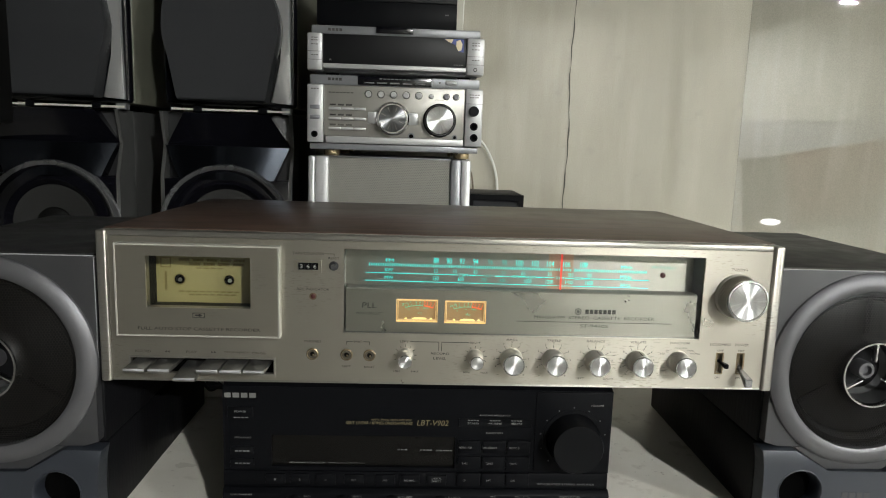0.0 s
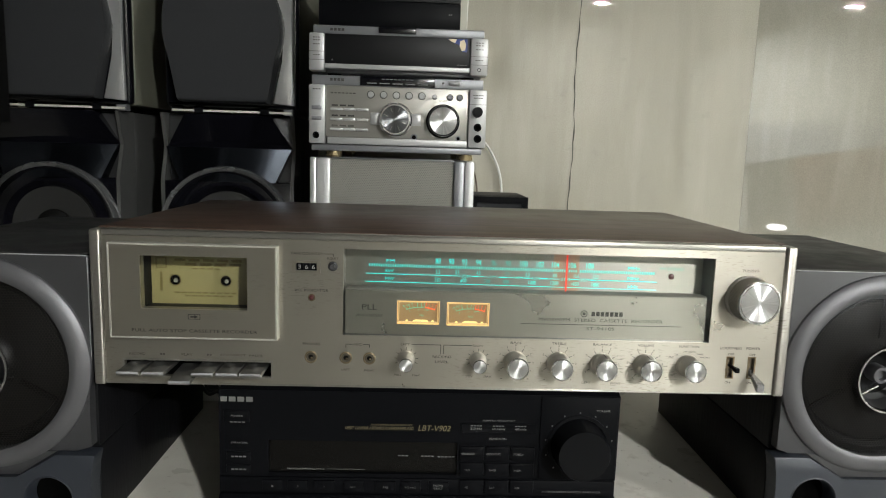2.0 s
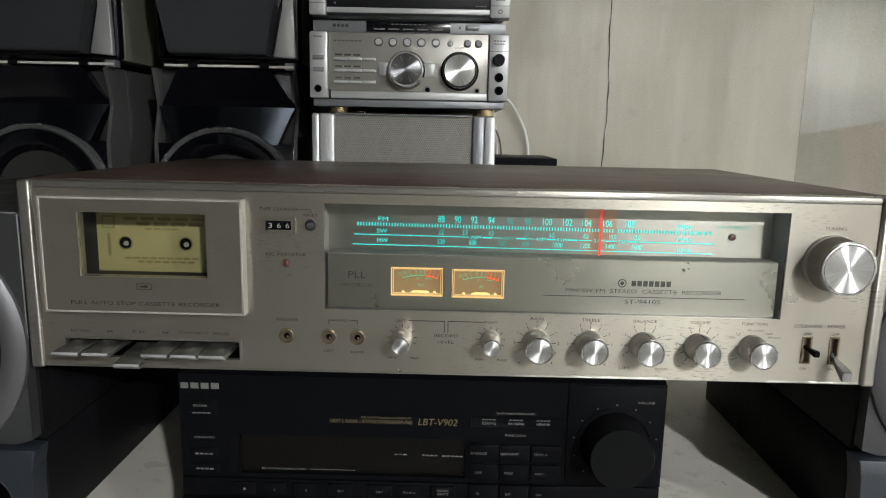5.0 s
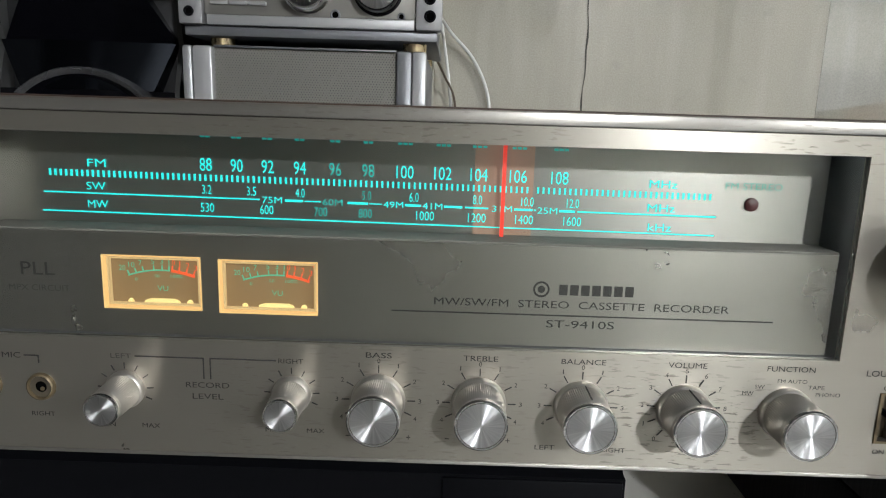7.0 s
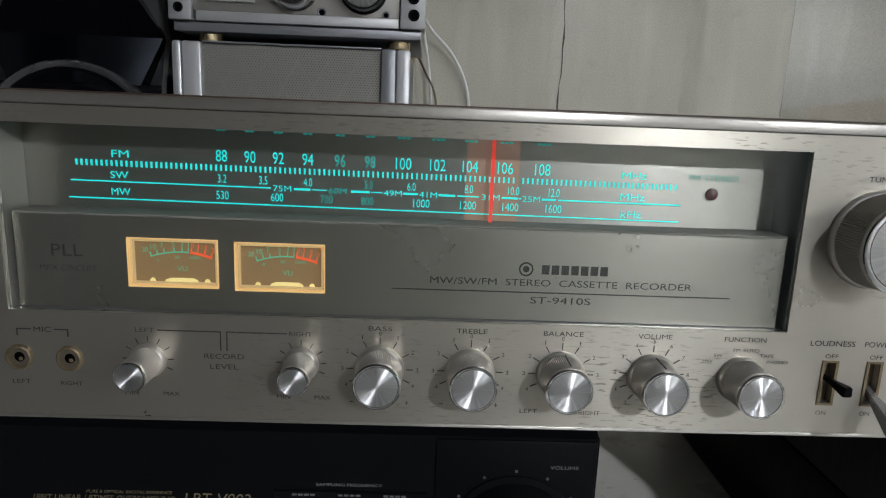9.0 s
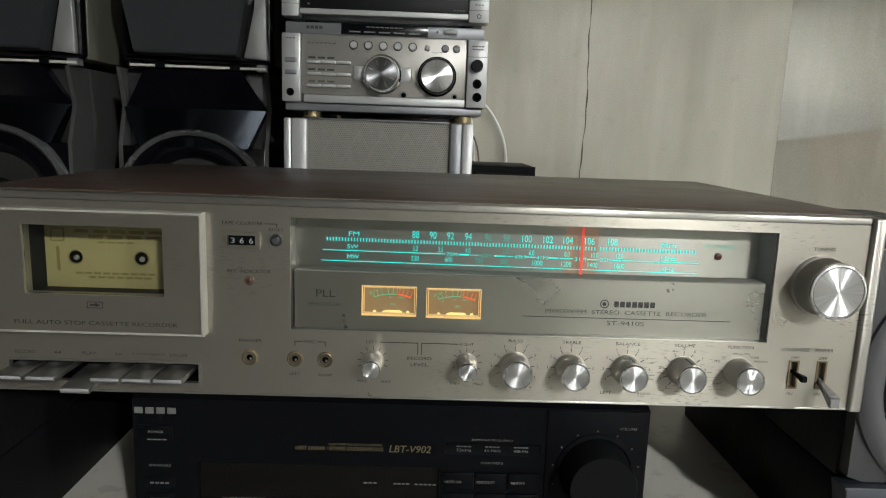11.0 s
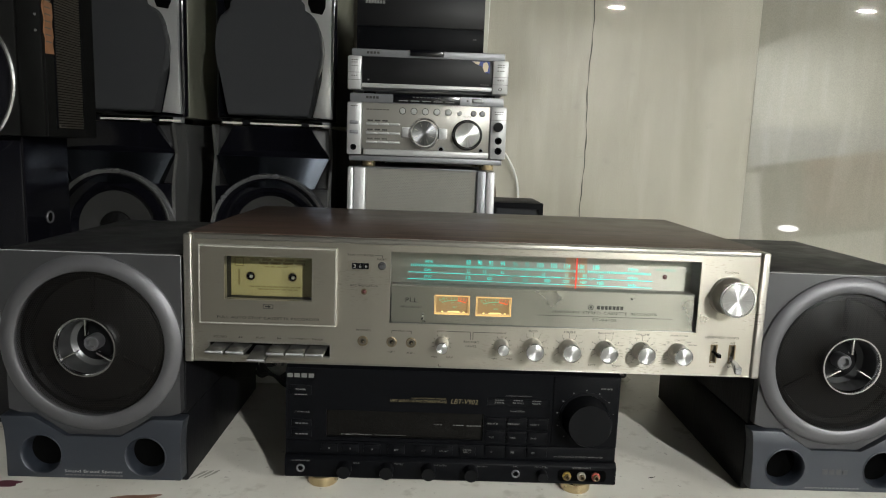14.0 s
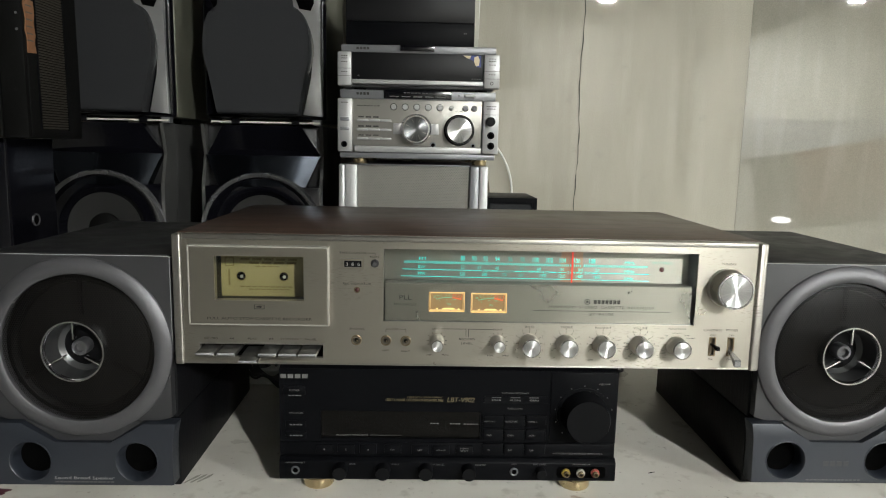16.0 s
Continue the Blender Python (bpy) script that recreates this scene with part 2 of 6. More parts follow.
def painted_wall(name, polish, shade=1.0):
    """Grey-green gloss paint with rubbed vertical streaks and grime, and pale smears painted in for uneven reflections;
    polish sets how clearly it mirrors.
    """
    m, n, k, b = material(name)
    co = n.new("ShaderNodeTexCoord")
    mp = n.new("ShaderNodeMapping")
    mp.inputs["Scale"].default_value = (5.5, 1, 1.6)
    a = n.new("ShaderNodeTexNoise")
    a.inputs["Scale"].default_value = 1.0
    a.inputs["Detail"].default_value = 8
    a.inputs["Roughness"].default_value = 0.6
    k.new(co.outputs["Object"], mp.inputs["Vector"])
    k.new(mp.outputs["Vector"], a.inputs["Vector"])
    ramp = n.new("ShaderNodeValToRGB")
    e = ramp.color_ramp.elements
    e[0].position, e[0].color = 0.32, (0.285 * shade, 0.270 * shade, 0.222 * shade, 1)
    e[1].position, e[1].color = 0.68, (0.352 * shade, 0.334 * shade, 0.278 * shade, 1)
    k.new(a.outputs["Fac"], ramp.inputs["Fac"])
    spots = n.new("ShaderNodeTexNoise")
    spots.inputs["Scale"].default_value = 26
    spots.inputs["Detail"].default_value = 6
    k.new(co.outputs["Object"], spots.inputs["Vector"])
    sr = n.new("ShaderNodeMapRange")
    sr.inputs["From Min"].default_value, sr.inputs["From Max"].default_value = 0.66, 0.8
    sr.inputs["To Max"].default_value = 0.3
    k.new(spots.outputs["Fac"], sr.inputs["Value"])
    mix = n.new("ShaderNodeMix")
    mix.data_type = "RGBA"
    mix.inputs["B"].default_value = (0.25, 0.25, 0.21, 1)
    # pale upright smears put uneven reflections into the paint colour
    reflection_map = n.new("ShaderNodeMapping")
    reflection_map.inputs["Scale"].default_value = (26, 1, 3.2)
    k.new(co.outputs["Object"], reflection_map.inputs["Vector"])
    reflection_streak = n.new("ShaderNodeTexNoise")
    reflection_streak.inputs["Scale"].default_value = 1.0
    reflection_streak.inputs["Detail"].default_value = 5
    k.new(reflection_map.outputs["Vector"], reflection_streak.inputs["Vector"])
    wr = n.new("ShaderNodeMapRange")
    wr.inputs["From Min"].default_value, wr.inputs["From Max"].default_value = 0.50, 0.72
    wr.inputs["To Max"].default_value = 0.24
    k.new(reflection_streak.outputs["Fac"], wr.inputs["Value"])
    pale_reflection = n.new("ShaderNodeMix")
    pale_reflection.data_type = "RGBA"
    pale_reflection.inputs["B"].default_value = (0.44 * shade, 0.43 * shade, 0.38 * shade, 1)
    k.new(ramp.outputs["Color"], pale_reflection.inputs["A"])
    k.new(wr.outputs["Result"], pale_reflection.inputs["Factor"])
    grit = n.new("ShaderNodeTexNoise")
    grit.inputs["Scale"].default_value = 420
    k.new(co.outputs["Object"], grit.inputs["Vector"])
    speck = n.new("ShaderNodeMix")
    speck.data_type = "RGBA"
    speck.blend_type = "OVERLAY"
    speck.inputs["Factor"].default_value = 0.22
    k.new(pale_reflection.outputs["Result"], speck.inputs["A"])
    k.new(grit.outputs["Fac"], speck.inputs["B"])
    k.new(speck.outputs["Result"], mix.inputs["A"])
    k.new(sr.outputs["Result"], mix.inputs["Factor"])
    k.new(mix.outputs["Result"], b.inputs["Base Color"])
    rg = n.new("ShaderNodeMapRange")
    rg.inputs["From Min"].default_value, rg.inputs["From Max"].default_value = 0.3, 0.7
    rg.inputs["To Min"].default_value, rg.inputs["To Max"].default_value = 0.006, 0.014
    k.new(a.outputs["Fac"], rg.inputs["Value"])
    k.new(rg.outputs["Result"], b.inputs["Roughness"])
    b.inputs["Specular IOR Level"].default_value = 0.8 * polish
    b.inputs["Coat Weight"].default_value = polish
    b.inputs["Coat Roughness"].default_value = 0.006
    b.inputs["Coat IOR"].default_value = 1.8
    return m


ALU = brushed("brushed_aluminium", (0.455, 0.427, 0.367), 0.32, 0.75)
ALU_DOOR = brushed("brushed_aluminium_door", (0.43, 0.40, 0.34), 0.36, 0.4)
ALU_LOWER = brushed("brushed_aluminium_dark", (0.385, 0.365, 0.33), 0.29, 0.08)
ALU_TRIM = brushed("bright_aluminium", (0.45, 0.43, 0.39), 0.34, 0.5)
CHROME = surface("chrome", (0.82, 0.82, 0.82), 0.12, 1.0, stain=0.15, mottled=0.04)
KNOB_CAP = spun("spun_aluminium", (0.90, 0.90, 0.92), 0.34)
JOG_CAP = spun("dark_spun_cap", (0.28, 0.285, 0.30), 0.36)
KEY_METAL = brushed("tape_key_metal", (0.27, 0.265, 0.25), 0.34, 0.3)
KNOB_SIDE = surface("knurled_aluminium", (0.66, 0.63, 0.58), 0.38, 0.9, stain=0.2, stain_scale=60)
WOOD = wood("dark_rosewood_veneer")
BLACK = surface("satin_black_plastic", (0.0036, 0.0038, 0.0048), 0.42, spec=0.06, grain=0.2, grain_scale=1500, stain=0.3, mottled=0.08)
BLACK_KNOB = surface("black_knob_plastic", (0.0042, 0.0044, 0.0052), 0.40, spec=0.12, stain=0.3, mottled=0.05)
BLACK_GLOSS = surface("gloss_black_plastic", (0.004, 0.004, 0.006), 0.12, stain=0.3, mottled=0.05, spec=0.45)
BLACK_MATT = surface("matt_black_vinyl", (0.0038, 0.0038, 0.0036), 0.6, spec=0.12, grain=0.5, grain_scale=900, stain=0.3)
# flat black that paints the shade inside holes; worktop scratches use it too
SHADE_AND_SCRATCH_BLACK = surface("hole_shade_and_scratch_black", (0.002, 0.002, 0.002), 0.9, spec=0.0)
GREY_PLASTIC = surface("dark_grey_plastic", (0.034, 0.034, 0.037), 0.46, 0.25, spec=0.9, grain=0.25, grain_scale=1300, stain=0.25, mottled=0.07)
GREY_RING = surface("grey_metallic_paint", (0.128, 0.126, 0.134), 0.48, 0.6, grain=0.12, grain_scale=1600, stain=0.2, mottled=0.05)
BLUE_GREY = surface("blue_grey_plastic", (0.023, 0.028, 0.039), 0.46, 0.35, spec=0.9, grain=0.25, grain_scale=1300, stain=0.3, mottled=0.08)
CONE = surface("woofer_cone_paper", (0.016, 0.0156, 0.0148), 0.7, grain=0.4, grain_scale=300, stain=0.3)
CONE_BROWN = surface("bronze_woven_cone", (0.15, 0.10, 0.050), 0.6, 0.1, grain=0.6, grain_scale=700, stain=0.3)
MESH = perforated("perforated_black_grille", (0.0105, 0.0092, 0.0078), 0.0025, 0.42, 0.40, 0.0)
CLOTH = surface("black_grille_cloth", (0.029, 0.030, 0.033), 0.8, spec=0.25, grain=0.8, grain_scale=1100, stain=0.35, stain_scale=900)
SILVER = surface("silver_plastic", (0.43, 0.43, 0.435), 0.36, 0.45, grain=0.1, grain_scale=1500, stain=0.1)
SILVER_LIGHT = surface("light_silver_plastic", (0.42, 0.42, 0.42), 0.38, 0.3, grain=0.1, grain_scale=1500, stain=0.08)
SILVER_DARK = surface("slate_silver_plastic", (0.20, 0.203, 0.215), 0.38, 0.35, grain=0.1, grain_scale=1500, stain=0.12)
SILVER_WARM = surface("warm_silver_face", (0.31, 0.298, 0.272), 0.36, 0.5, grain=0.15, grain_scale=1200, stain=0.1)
GRILLE_GREY = perforated("grey_perforated_metal", (0.27, 0.26, 0.235), 0.0030, 0.25, 0.5, 0.4)
GRILLE_BACK = surface("grey_felt", (0.12, 0.12, 0.11), 0.9, grain=0.5)
GRILLE_LINE = surface("pale_grille_ribs", (0.245, 0.238, 0.218), 0.5, 0.3)
BRASS = surface("brass", (0.62, 0.50, 0.30), 0.28, 0.95, stain=0.25, stain_scale=40, mottled=0.08)
CABINET = surface("black_ash_cabinet", (0.005, 0.005, 0.006), 0.48, spec=0.15, grain=0.5, grain_scale=260, stretch=(1, 1, 0.15), stain=0.35, mottled=0.08)
# cabinet vinyl made lighter for dust and for grazing light on the top
DUSTY_LIT_TOP = surface("dusty_lit_black_vinyl", (0.020, 0.020, 0.021), 0.5, spec=0.5, grain=0.5, grain_scale=260, stain=0.5, stain_scale=30, mottled=0.1)
BLACK_SATIN = surface("satin_black_window", (0.005, 0.005, 0.006), 0.45, stain=0.3, spec=0.25)
FACET = surface("dark_metallic_facet", (0.042, 0.048, 0.060), 0.17, 0.95, stain=0.3, mottled=0.03)
SOUTH_PAINT = surface("south_wall_paint", (0.28, 0.274, 0.252), 0.7, stain=0.15, stain_scale=2)
CABINET_OLIVE = surface("olive_grey_cabinet", (0.16, 0.16, 0.125), 0.5, grain=0.3, stain=0.3)
INK = surface("dark_ink", (0.03, 0.028, 0.025), 0.6)
INK_WORN = surface("worn_grey_ink", (0.075, 0.07, 0.06), 0.6)
WHITE_INK = surface("white_ink", (0.15, 0.15, 0.145), 0.5)
GREY_INK = surface("grey_ink", (0.11, 0.11, 0.11), 0.5)
PALE_INK = surface("pale_silver_ink", (0.34, 0.34, 0.34), 0.45, 0.3)
GOLD_INK = surface("gold_ink", (0.19, 0.158, 0.09), 0.4, 0.4)
TEAL = glow("turquoise_lit_print", (0.03, 0.80, 0.73), 1.3)
TEAL_DIM = glow("turquoise_dim_print", (0.04, 0.62, 0.53), 0.6)
TEAL_FAINT = glow("turquoise_faint_print", (0.10, 0.46, 0.36), 0.34)
NEEDLE = glow("red_lit_needle", (1.0, 0.06, 0.03), 0.9)
AMBER_EDGE = glow("amber_lit_bezel", (1.0, 0.64, 0.25), 0.86)
AMBER_FACE = glow("amber_lit_face", (0.42, 0.265, 0.115), 0.36)
AMBER_HOT = glow("meter_lamp", (1.0, 0.80, 0.32), 1.0)
AMBER_RIM = glow("amber_glass_edge", (0.90, 0.64, 0.30), 0.55)
VU_TEAL = glow("meter_scale_green", (0.14, 0.62, 0.38), 0.62)
VU_RED = glow("meter_scale_red", (1.0, 0.14, 0.04), 0.85)
LED_DARK = surface("unlit_red_lens", (0.060, 0.011, 0.011), 0.35, coat=0.1)
TAPE_SHELL = surface("yellow_cassette_label", (0.33, 0.285, 0.125), 0.5, stain=0.25, stain_scale=25)
TAPE_INK = surface("brown_label_print", (0.17, 0.13, 0.04), 0.6)
HORN_GREY = surface("satin_grey_horn", (0.085, 0.086, 0.088), 0.34, 0.6, stain=0.3, stain_scale=60)
RUBBER = surface("black_cable_rubber", (0.015, 0.015, 0.016), 0.45)
WHITE_CABLE = surface("white_cable_sheath", (0.72, 0.72, 0.68), 0.4)
TABLE_TOP = laminate("worn_white_laminate")
WALL = painted_wall("gloss_wall_paint", 0.28, 1.32)
WALL_POLISHED = painted_wall("polished_wall_panel", 0.8, 0.95)
SEAM = surface("dark_joint", (0.10, 0.098, 0.082), 0.8, stain=0.6, stain_scale=30)
# west wall, ceiling and floor are out of view, kept dark to dim reflections
WEST_PAINT = surface("unseen_dark_west_wall", (0.07, 0.068, 0.062), 0.7, stain=0.2, stain_scale=2)
# pale so the unseen east wall bounces fill light
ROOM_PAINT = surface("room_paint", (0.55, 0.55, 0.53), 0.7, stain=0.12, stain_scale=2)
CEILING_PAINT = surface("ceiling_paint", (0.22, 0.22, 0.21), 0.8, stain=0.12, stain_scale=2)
FLOOR_TILE = surface("floor_tile", (0.09, 0.087, 0.08), 0.3, stain=0.2, stain_scale=3)
BEAM = surface("dark_beam_paint", (0.02, 0.02, 0.018), 0.9, spec=0.05, stain=0.2)
POSTER = surface("faded_poster", (0.13, 0.062, 0.04), 0.5, stain=0.9, stain_scale=3)
POSTER_GREY = surface("grey_poster_end", (0.035, 0.035, 0.03), 0.5, stain=0.7, stain_scale=5)
DULL_BRASS = surface("dull_brass", (0.22, 0.17, 0.10), 0.45, 0.6, stain=0.4, stain_scale=80)
# pale grey for rubbed edges and for highlights painted along edges
EDGE_WORN_LIT = surface("worn_and_lit_edge", (0.42, 0.42, 0.43), 0.4, stain=0.7, stain_scale=40)
PALE_STRIP = surface("pale_strip", (0.62, 0.61, 0.54), 0.5, stain=0.3, stain_scale=20)
SATIN_RIM = surface("satin_silver_rim", (0.56, 0.56, 0.575), 0.23, 0.85, stain=0.25, stain_scale=14, mottled=0.06)
STICKER = surface("peeling_orange_sticker", (0.28, 0.13, 0.062), 0.6, stain=0.6, stain_scale=60)
STICKER_BLUE = surface("blue_sticker", (0.03, 0.05, 0.22), 0.4)
STICKER_CREAM = surface("cream_sticker", (0.65, 0.55, 0.38), 0.5)
LAMP_LIGHT = glow("ceiling_lamp_light", (0.98, 1.0, 0.96), LAMP_STRENGTH)
RCA_YELLOW = surface("yellow_socket", (0.30, 0.20, 0.04), 0.4)
RCA_WHITE = surface("white_socket", (0.32, 0.30, 0.25), 0.4)
RCA_RED = surface("red_socket", (0.24, 0.05, 0.035), 0.4)


def clear_glass(name):
    m, n, k, b = material(name)
    clear = n.new("ShaderNodeBsdfTransparent")
    clear.inputs[0].default_value = (0.93, 0.94, 0.92, 1)
    gl = n.new("ShaderNodeBsdfGlossy")
    gl.inputs["Roughness"].default_value = 0.06
    fr = n.new("ShaderNodeFresnel")
    fr.inputs["IOR"].default_value = 1.45
    mix = n.new("ShaderNodeMixShader")
    k.new(fr.outputs[0], mix.inputs[0])
    k.new(clear.outputs[0], mix.inputs[1])
    k.new(gl.outputs[0], mix.inputs[2])
    k.new(mix.outputs[0], n["Material Output"].inputs["Surface"])
    return m


GLASS = clear_glass("clear_window")

# ---- builders ----
BASE = {}
TEXTS = []


def thing(name, base, label, category, group="", kind=""):
    ob = new(name)
    ob.location = base
    ob.empty_display_size = 0.02
    BASE[ob.name] = Vector(base)
    return tagged(ob, label, category, group, kind)


def part(name, bm, mat, parent=None, label="", smooth=35):
    """One mesh, given in world metres, under its thing or part."""
    base = BASE.get(parent.name, Vector((0, 0, 0))) if parent else Vector((0, 0, 0))
    bmesh.ops.translate(bm, vec=-base, verts=bm.verts)
    bmesh.ops.recalc_face_normals(bm, faces=bm.faces)
    me = bpy.data.meshes.new(name)
    bm.to_mesh(me)
    bm.free()
    if smooth:
        me.shade_smooth()
        me.set_sharp_from_angle(angle=radians(smooth))
    for mm in (mat if isinstance(mat, (list, tuple)) else [mat]):
        me.materials.append(mm)
    ob = new(name, me)
    if parent:
        ob.parent = parent
        BASE[ob.name] = base
    if label:
        ob["label"] = label
    return ob


def structure(name, bm, mat, label, category):
    return tagged(part(name, bm, mat), label, category, kind="structure")


def box(x0, x1, y0, y1, z0, z1, bev=0.0, seg=2, bm=None):
    bm2 = bmesh.new()
    bmesh.ops.create_cube(bm2, size=1.0)
    for v in bm2.verts:
        v.co = Vector(((x0 + x1) / 2 + v.co.x * (x1 - x0), (y0 + y1) / 2 + v.co.y * (y1 - y0), (z0 + z1) / 2 + v.co.z * (z1 - z0)))
    if bev:
        bmesh.ops.bevel(bm2, geom=bm2.edges[:], offset=bev, segments=seg, profile=0.5, affect="EDGES")
    return join(bm, bm2)


def join(bm, bm2):
    if bm is None:
        return bm2
    me = bpy.data.meshes.new("tmp")
    bm2.to_mesh(me)
    bm2.free()
    bm.from_mesh(me)
    bpy.data.meshes.remove(me)
    return bm


def lathe(x, z, profile, n=40, bm=None, closed=False, axis="y", at=0.0):
    """Turn a profile of (radius, place along the axis) round an axis through x, z (axis y) or x, y (axis z: x, z read as x, y)."""
    bm2 = bmesh.new()
    rings = []
    for r, d in profile:
        ring = []
        if r < 1e-6:
            ring = [bm2.verts.new((x, d, z) if axis == "y" else (x, z, d))] * n
        else:
            for i in range(n):
                a = 2 * math.pi * i / n
                c, s = r * math.cos(a), r * math.sin(a)
                ring.append(bm2.verts.new((x + c, d, z + s) if axis == "y" else (x + c, z + s, d)))
        rings.append(ring)
    pairs = list(zip(rings, rings[1:])) + ([(rings[-1], rings[0])] if closed else [])
    for a, b in pairs:
        for i in range(n):
            vs = []
            for v in (a[i], a[(i + 1) % n], b[(i + 1) % n], b[i]):
                if v not in vs:
                    vs.append(v)
            if len(vs) > 2:
                bm2.faces.new(vs)
    return join(bm, bm2)


def plate(pts, y0, y1, bev=0.0, bm=None, axis="y"):
    """An outline in x, z pushed from y0 to y1 (axis x: outline in y, z from x0 to x1)."""
    bm2 = bmesh.new()
    put = (lambda p, d: (p[0], d, p[1])) if axis == "y" else ((lambda p, d: (d, p[0], p[1])) if axis == "x" else (lambda p, d: (p[0], p[1], d)))
    a = [bm2.verts.new(put(p, y0)) for p in pts]
    b = [bm2.verts.new(put(p, y1)) for p in pts]
    bm2.faces.new(a)
    bm2.faces.new(b[::-1])
    for i in range(len(pts)):
        j = (i + 1) % len(pts)
        bm2.faces.new((a[i], b[i], b[j], a[j]))
    if bev:
        bmesh.ops.bevel(bm2, geom=bm2.edges[:], offset=bev, segments=2, profile=0.5, affect="EDGES")
    return join(bm, bm2)


def pierced(x0, x1, z0, z1, holes, y0, y1, bm=None):
    """A plate in the x, z plane with rectangular holes through it."""
    xs = sorted({x0, x1, *[h[0] for h in holes], *[h[1] for h in holes]})
    zs = sorted({z0, z1, *[h[2] for h in holes], *[h[3] for h in holes]})
    keep = {}
    for i in range(len(xs) - 1):
        for j in range(len(zs) - 1):
            cx, cz = (xs[i] + xs[i + 1]) / 2, (zs[j] + zs[j + 1]) / 2
            keep[i, j] = not any(h[0] < cx < h[1] and h[2] < cz < h[3] for h in holes)
    bm2 = bmesh.new()
    vs = {}

    def v(i, j, s):
        if (i, j, s) not in vs:
            vs[i, j, s] = bm2.verts.new((xs[i], y1 if s else y0, zs[j]))
        return vs[i, j, s]
    for (i, j), on in keep.items():
        if not on:
            continue
        for s in (0, 1):
            bm2.faces.new((v(i, j, s), v(i + 1, j, s), v(i + 1, j + 1, s), v(i, j + 1, s)))
        for di, dj, a, b in ((-1, 0, (0, 0), (0, 1)), (1, 0, (1, 0), (1, 1)), (0, -1, (0, 0), (1, 0)), (0, 1, (0, 1), (1, 1))):
            if not keep.get((i + di, j + dj), False):
                p, q = (i + a[0], j + a[1]), (i + b[0], j + b[1])
                bm2.faces.new((v(*p, 0), v(*q, 0), v(*q, 1), v(*p, 1)))
    return join(bm, bm2)


def tube(points, r, n=10, bm=None, loops=6):
    """A round cable along smoothed points."""
    pts = [Vector(p) for p in points]
    path = []
    for i in range(len(pts) - 1):
        p0, p1, p2, p3 = pts[max(i - 1, 0)], pts[i], pts[i + 1], pts[min(i + 2, len(pts) - 1)]
        for s in range(loops):
            t = s / loops
            path.append(0.5 * (2 * p1 + (p2 - p0) * t + (2 * p0 - 5 * p1 + 4 * p2 - p3) * t * t + (3 * p1 - p0 - 3 * p2 + p3) * t ** 3))
    path.append(pts[-1])
    bm2 = bmesh.new()
    rings = []
    for i, p in enumerate(path):
        d = (path[min(i + 1, len(path) - 1)] - path[max(i - 1, 0)]).normalized()
        u = d.cross(Vector((0.31, 0.2, 0.93))).normalized()
        w = d.cross(u)
        rings.append([bm2.verts.new(p + r * (u * math.cos(2 * math.pi * k / n) + w * math.sin(2 * math.pi * k / n))) for k in range(n)])
    for a, b in zip(rings, rings[1:]):
        for k in range(n):
            bm2.faces.new((a[k], a[(k + 1) % n], b[(k + 1) % n], b[k]))
    bm2.faces.new(rings[0])
    bm2.faces.new(rings[-1][::-1])
    return join(bm, bm2)


def strip(x0, z0, x1, z1, w, y, bm=None, deep=0.0003):
    """A thin straight line of print on a front at y."""
    d = Vector((x1 - x0, z1 - z0))
    nrm = Vector((-d.y, d.x)).normalized() * w / 2
    return plate([(x0 + nrm.x, z0 + nrm.y), (x1 + nrm.x, z1 + nrm.y), (x1 - nrm.x, z1 - nrm.y), (x0 - nrm.x, z0 - nrm.y)], y - deep, y + 0.0001, bm=bm)


def text(parent, words, cx, cz, w, h, y, mat, name="lettering", italic=0.0):
    """Words on a front facing -y, fitted to a width and a capital's height."""
    cu = bpy.data.curves.new(name, "FONT")
    cu.body, cu.size, cu.align_x = words, 1.0, "LEFT"
    cu.resolution_u = 3
    cu.shear = italic
    ob = new(name, cu)
    TEXTS.append((ob, parent, cx, cz, w, h, y, mat, name))


def bars(parent, cx, cz, w, h, y, mat, n=5, name="lettering"):
    """Unreadable print: short bars of its size."""
    bm = bmesh.new()
    step = w / n
    for i in range(n):
        strip(cx - w / 2 + step * (i + 0.12), cz, cx - w / 2 + step * (i + 0.88), cz, h, y, bm=bm)
    return part(name, bm, mat, parent, smooth=0)


def flush_texts():
    bpy.context.view_layer.update()
    dg = bpy.context.evaluated_depsgraph_get()
    made = [(bpy.data.meshes.new_from_object(t[0].evaluated_get(dg)), t) for t in TEXTS]
    for me, (ob, parent, cx, cz, w, h, y, mat, name) in made:
        cu = ob.data
        bpy.data.objects.remove(ob)
        bpy.data.curves.remove(cu)
        xs = [v.co.x for v in me.vertices]
        ys = [v.co.y for v in me.vertices]
        lo, hi, b, t = min(xs), max(xs), min(ys), max(ys)
        base = BASE[parent.name]
        for v in me.vertices:
            v.co = Vector((cx + ((v.co.x - lo) / (hi - lo) - 0.5) * w, y - 0.0003, cz + ((v.co.y - b) / (t - b) - 0.5) * h)) - base
        me.materials.clear()
        me.materials.append(mat)
        me.name = name
        o = new(name, me)
        o.parent = parent


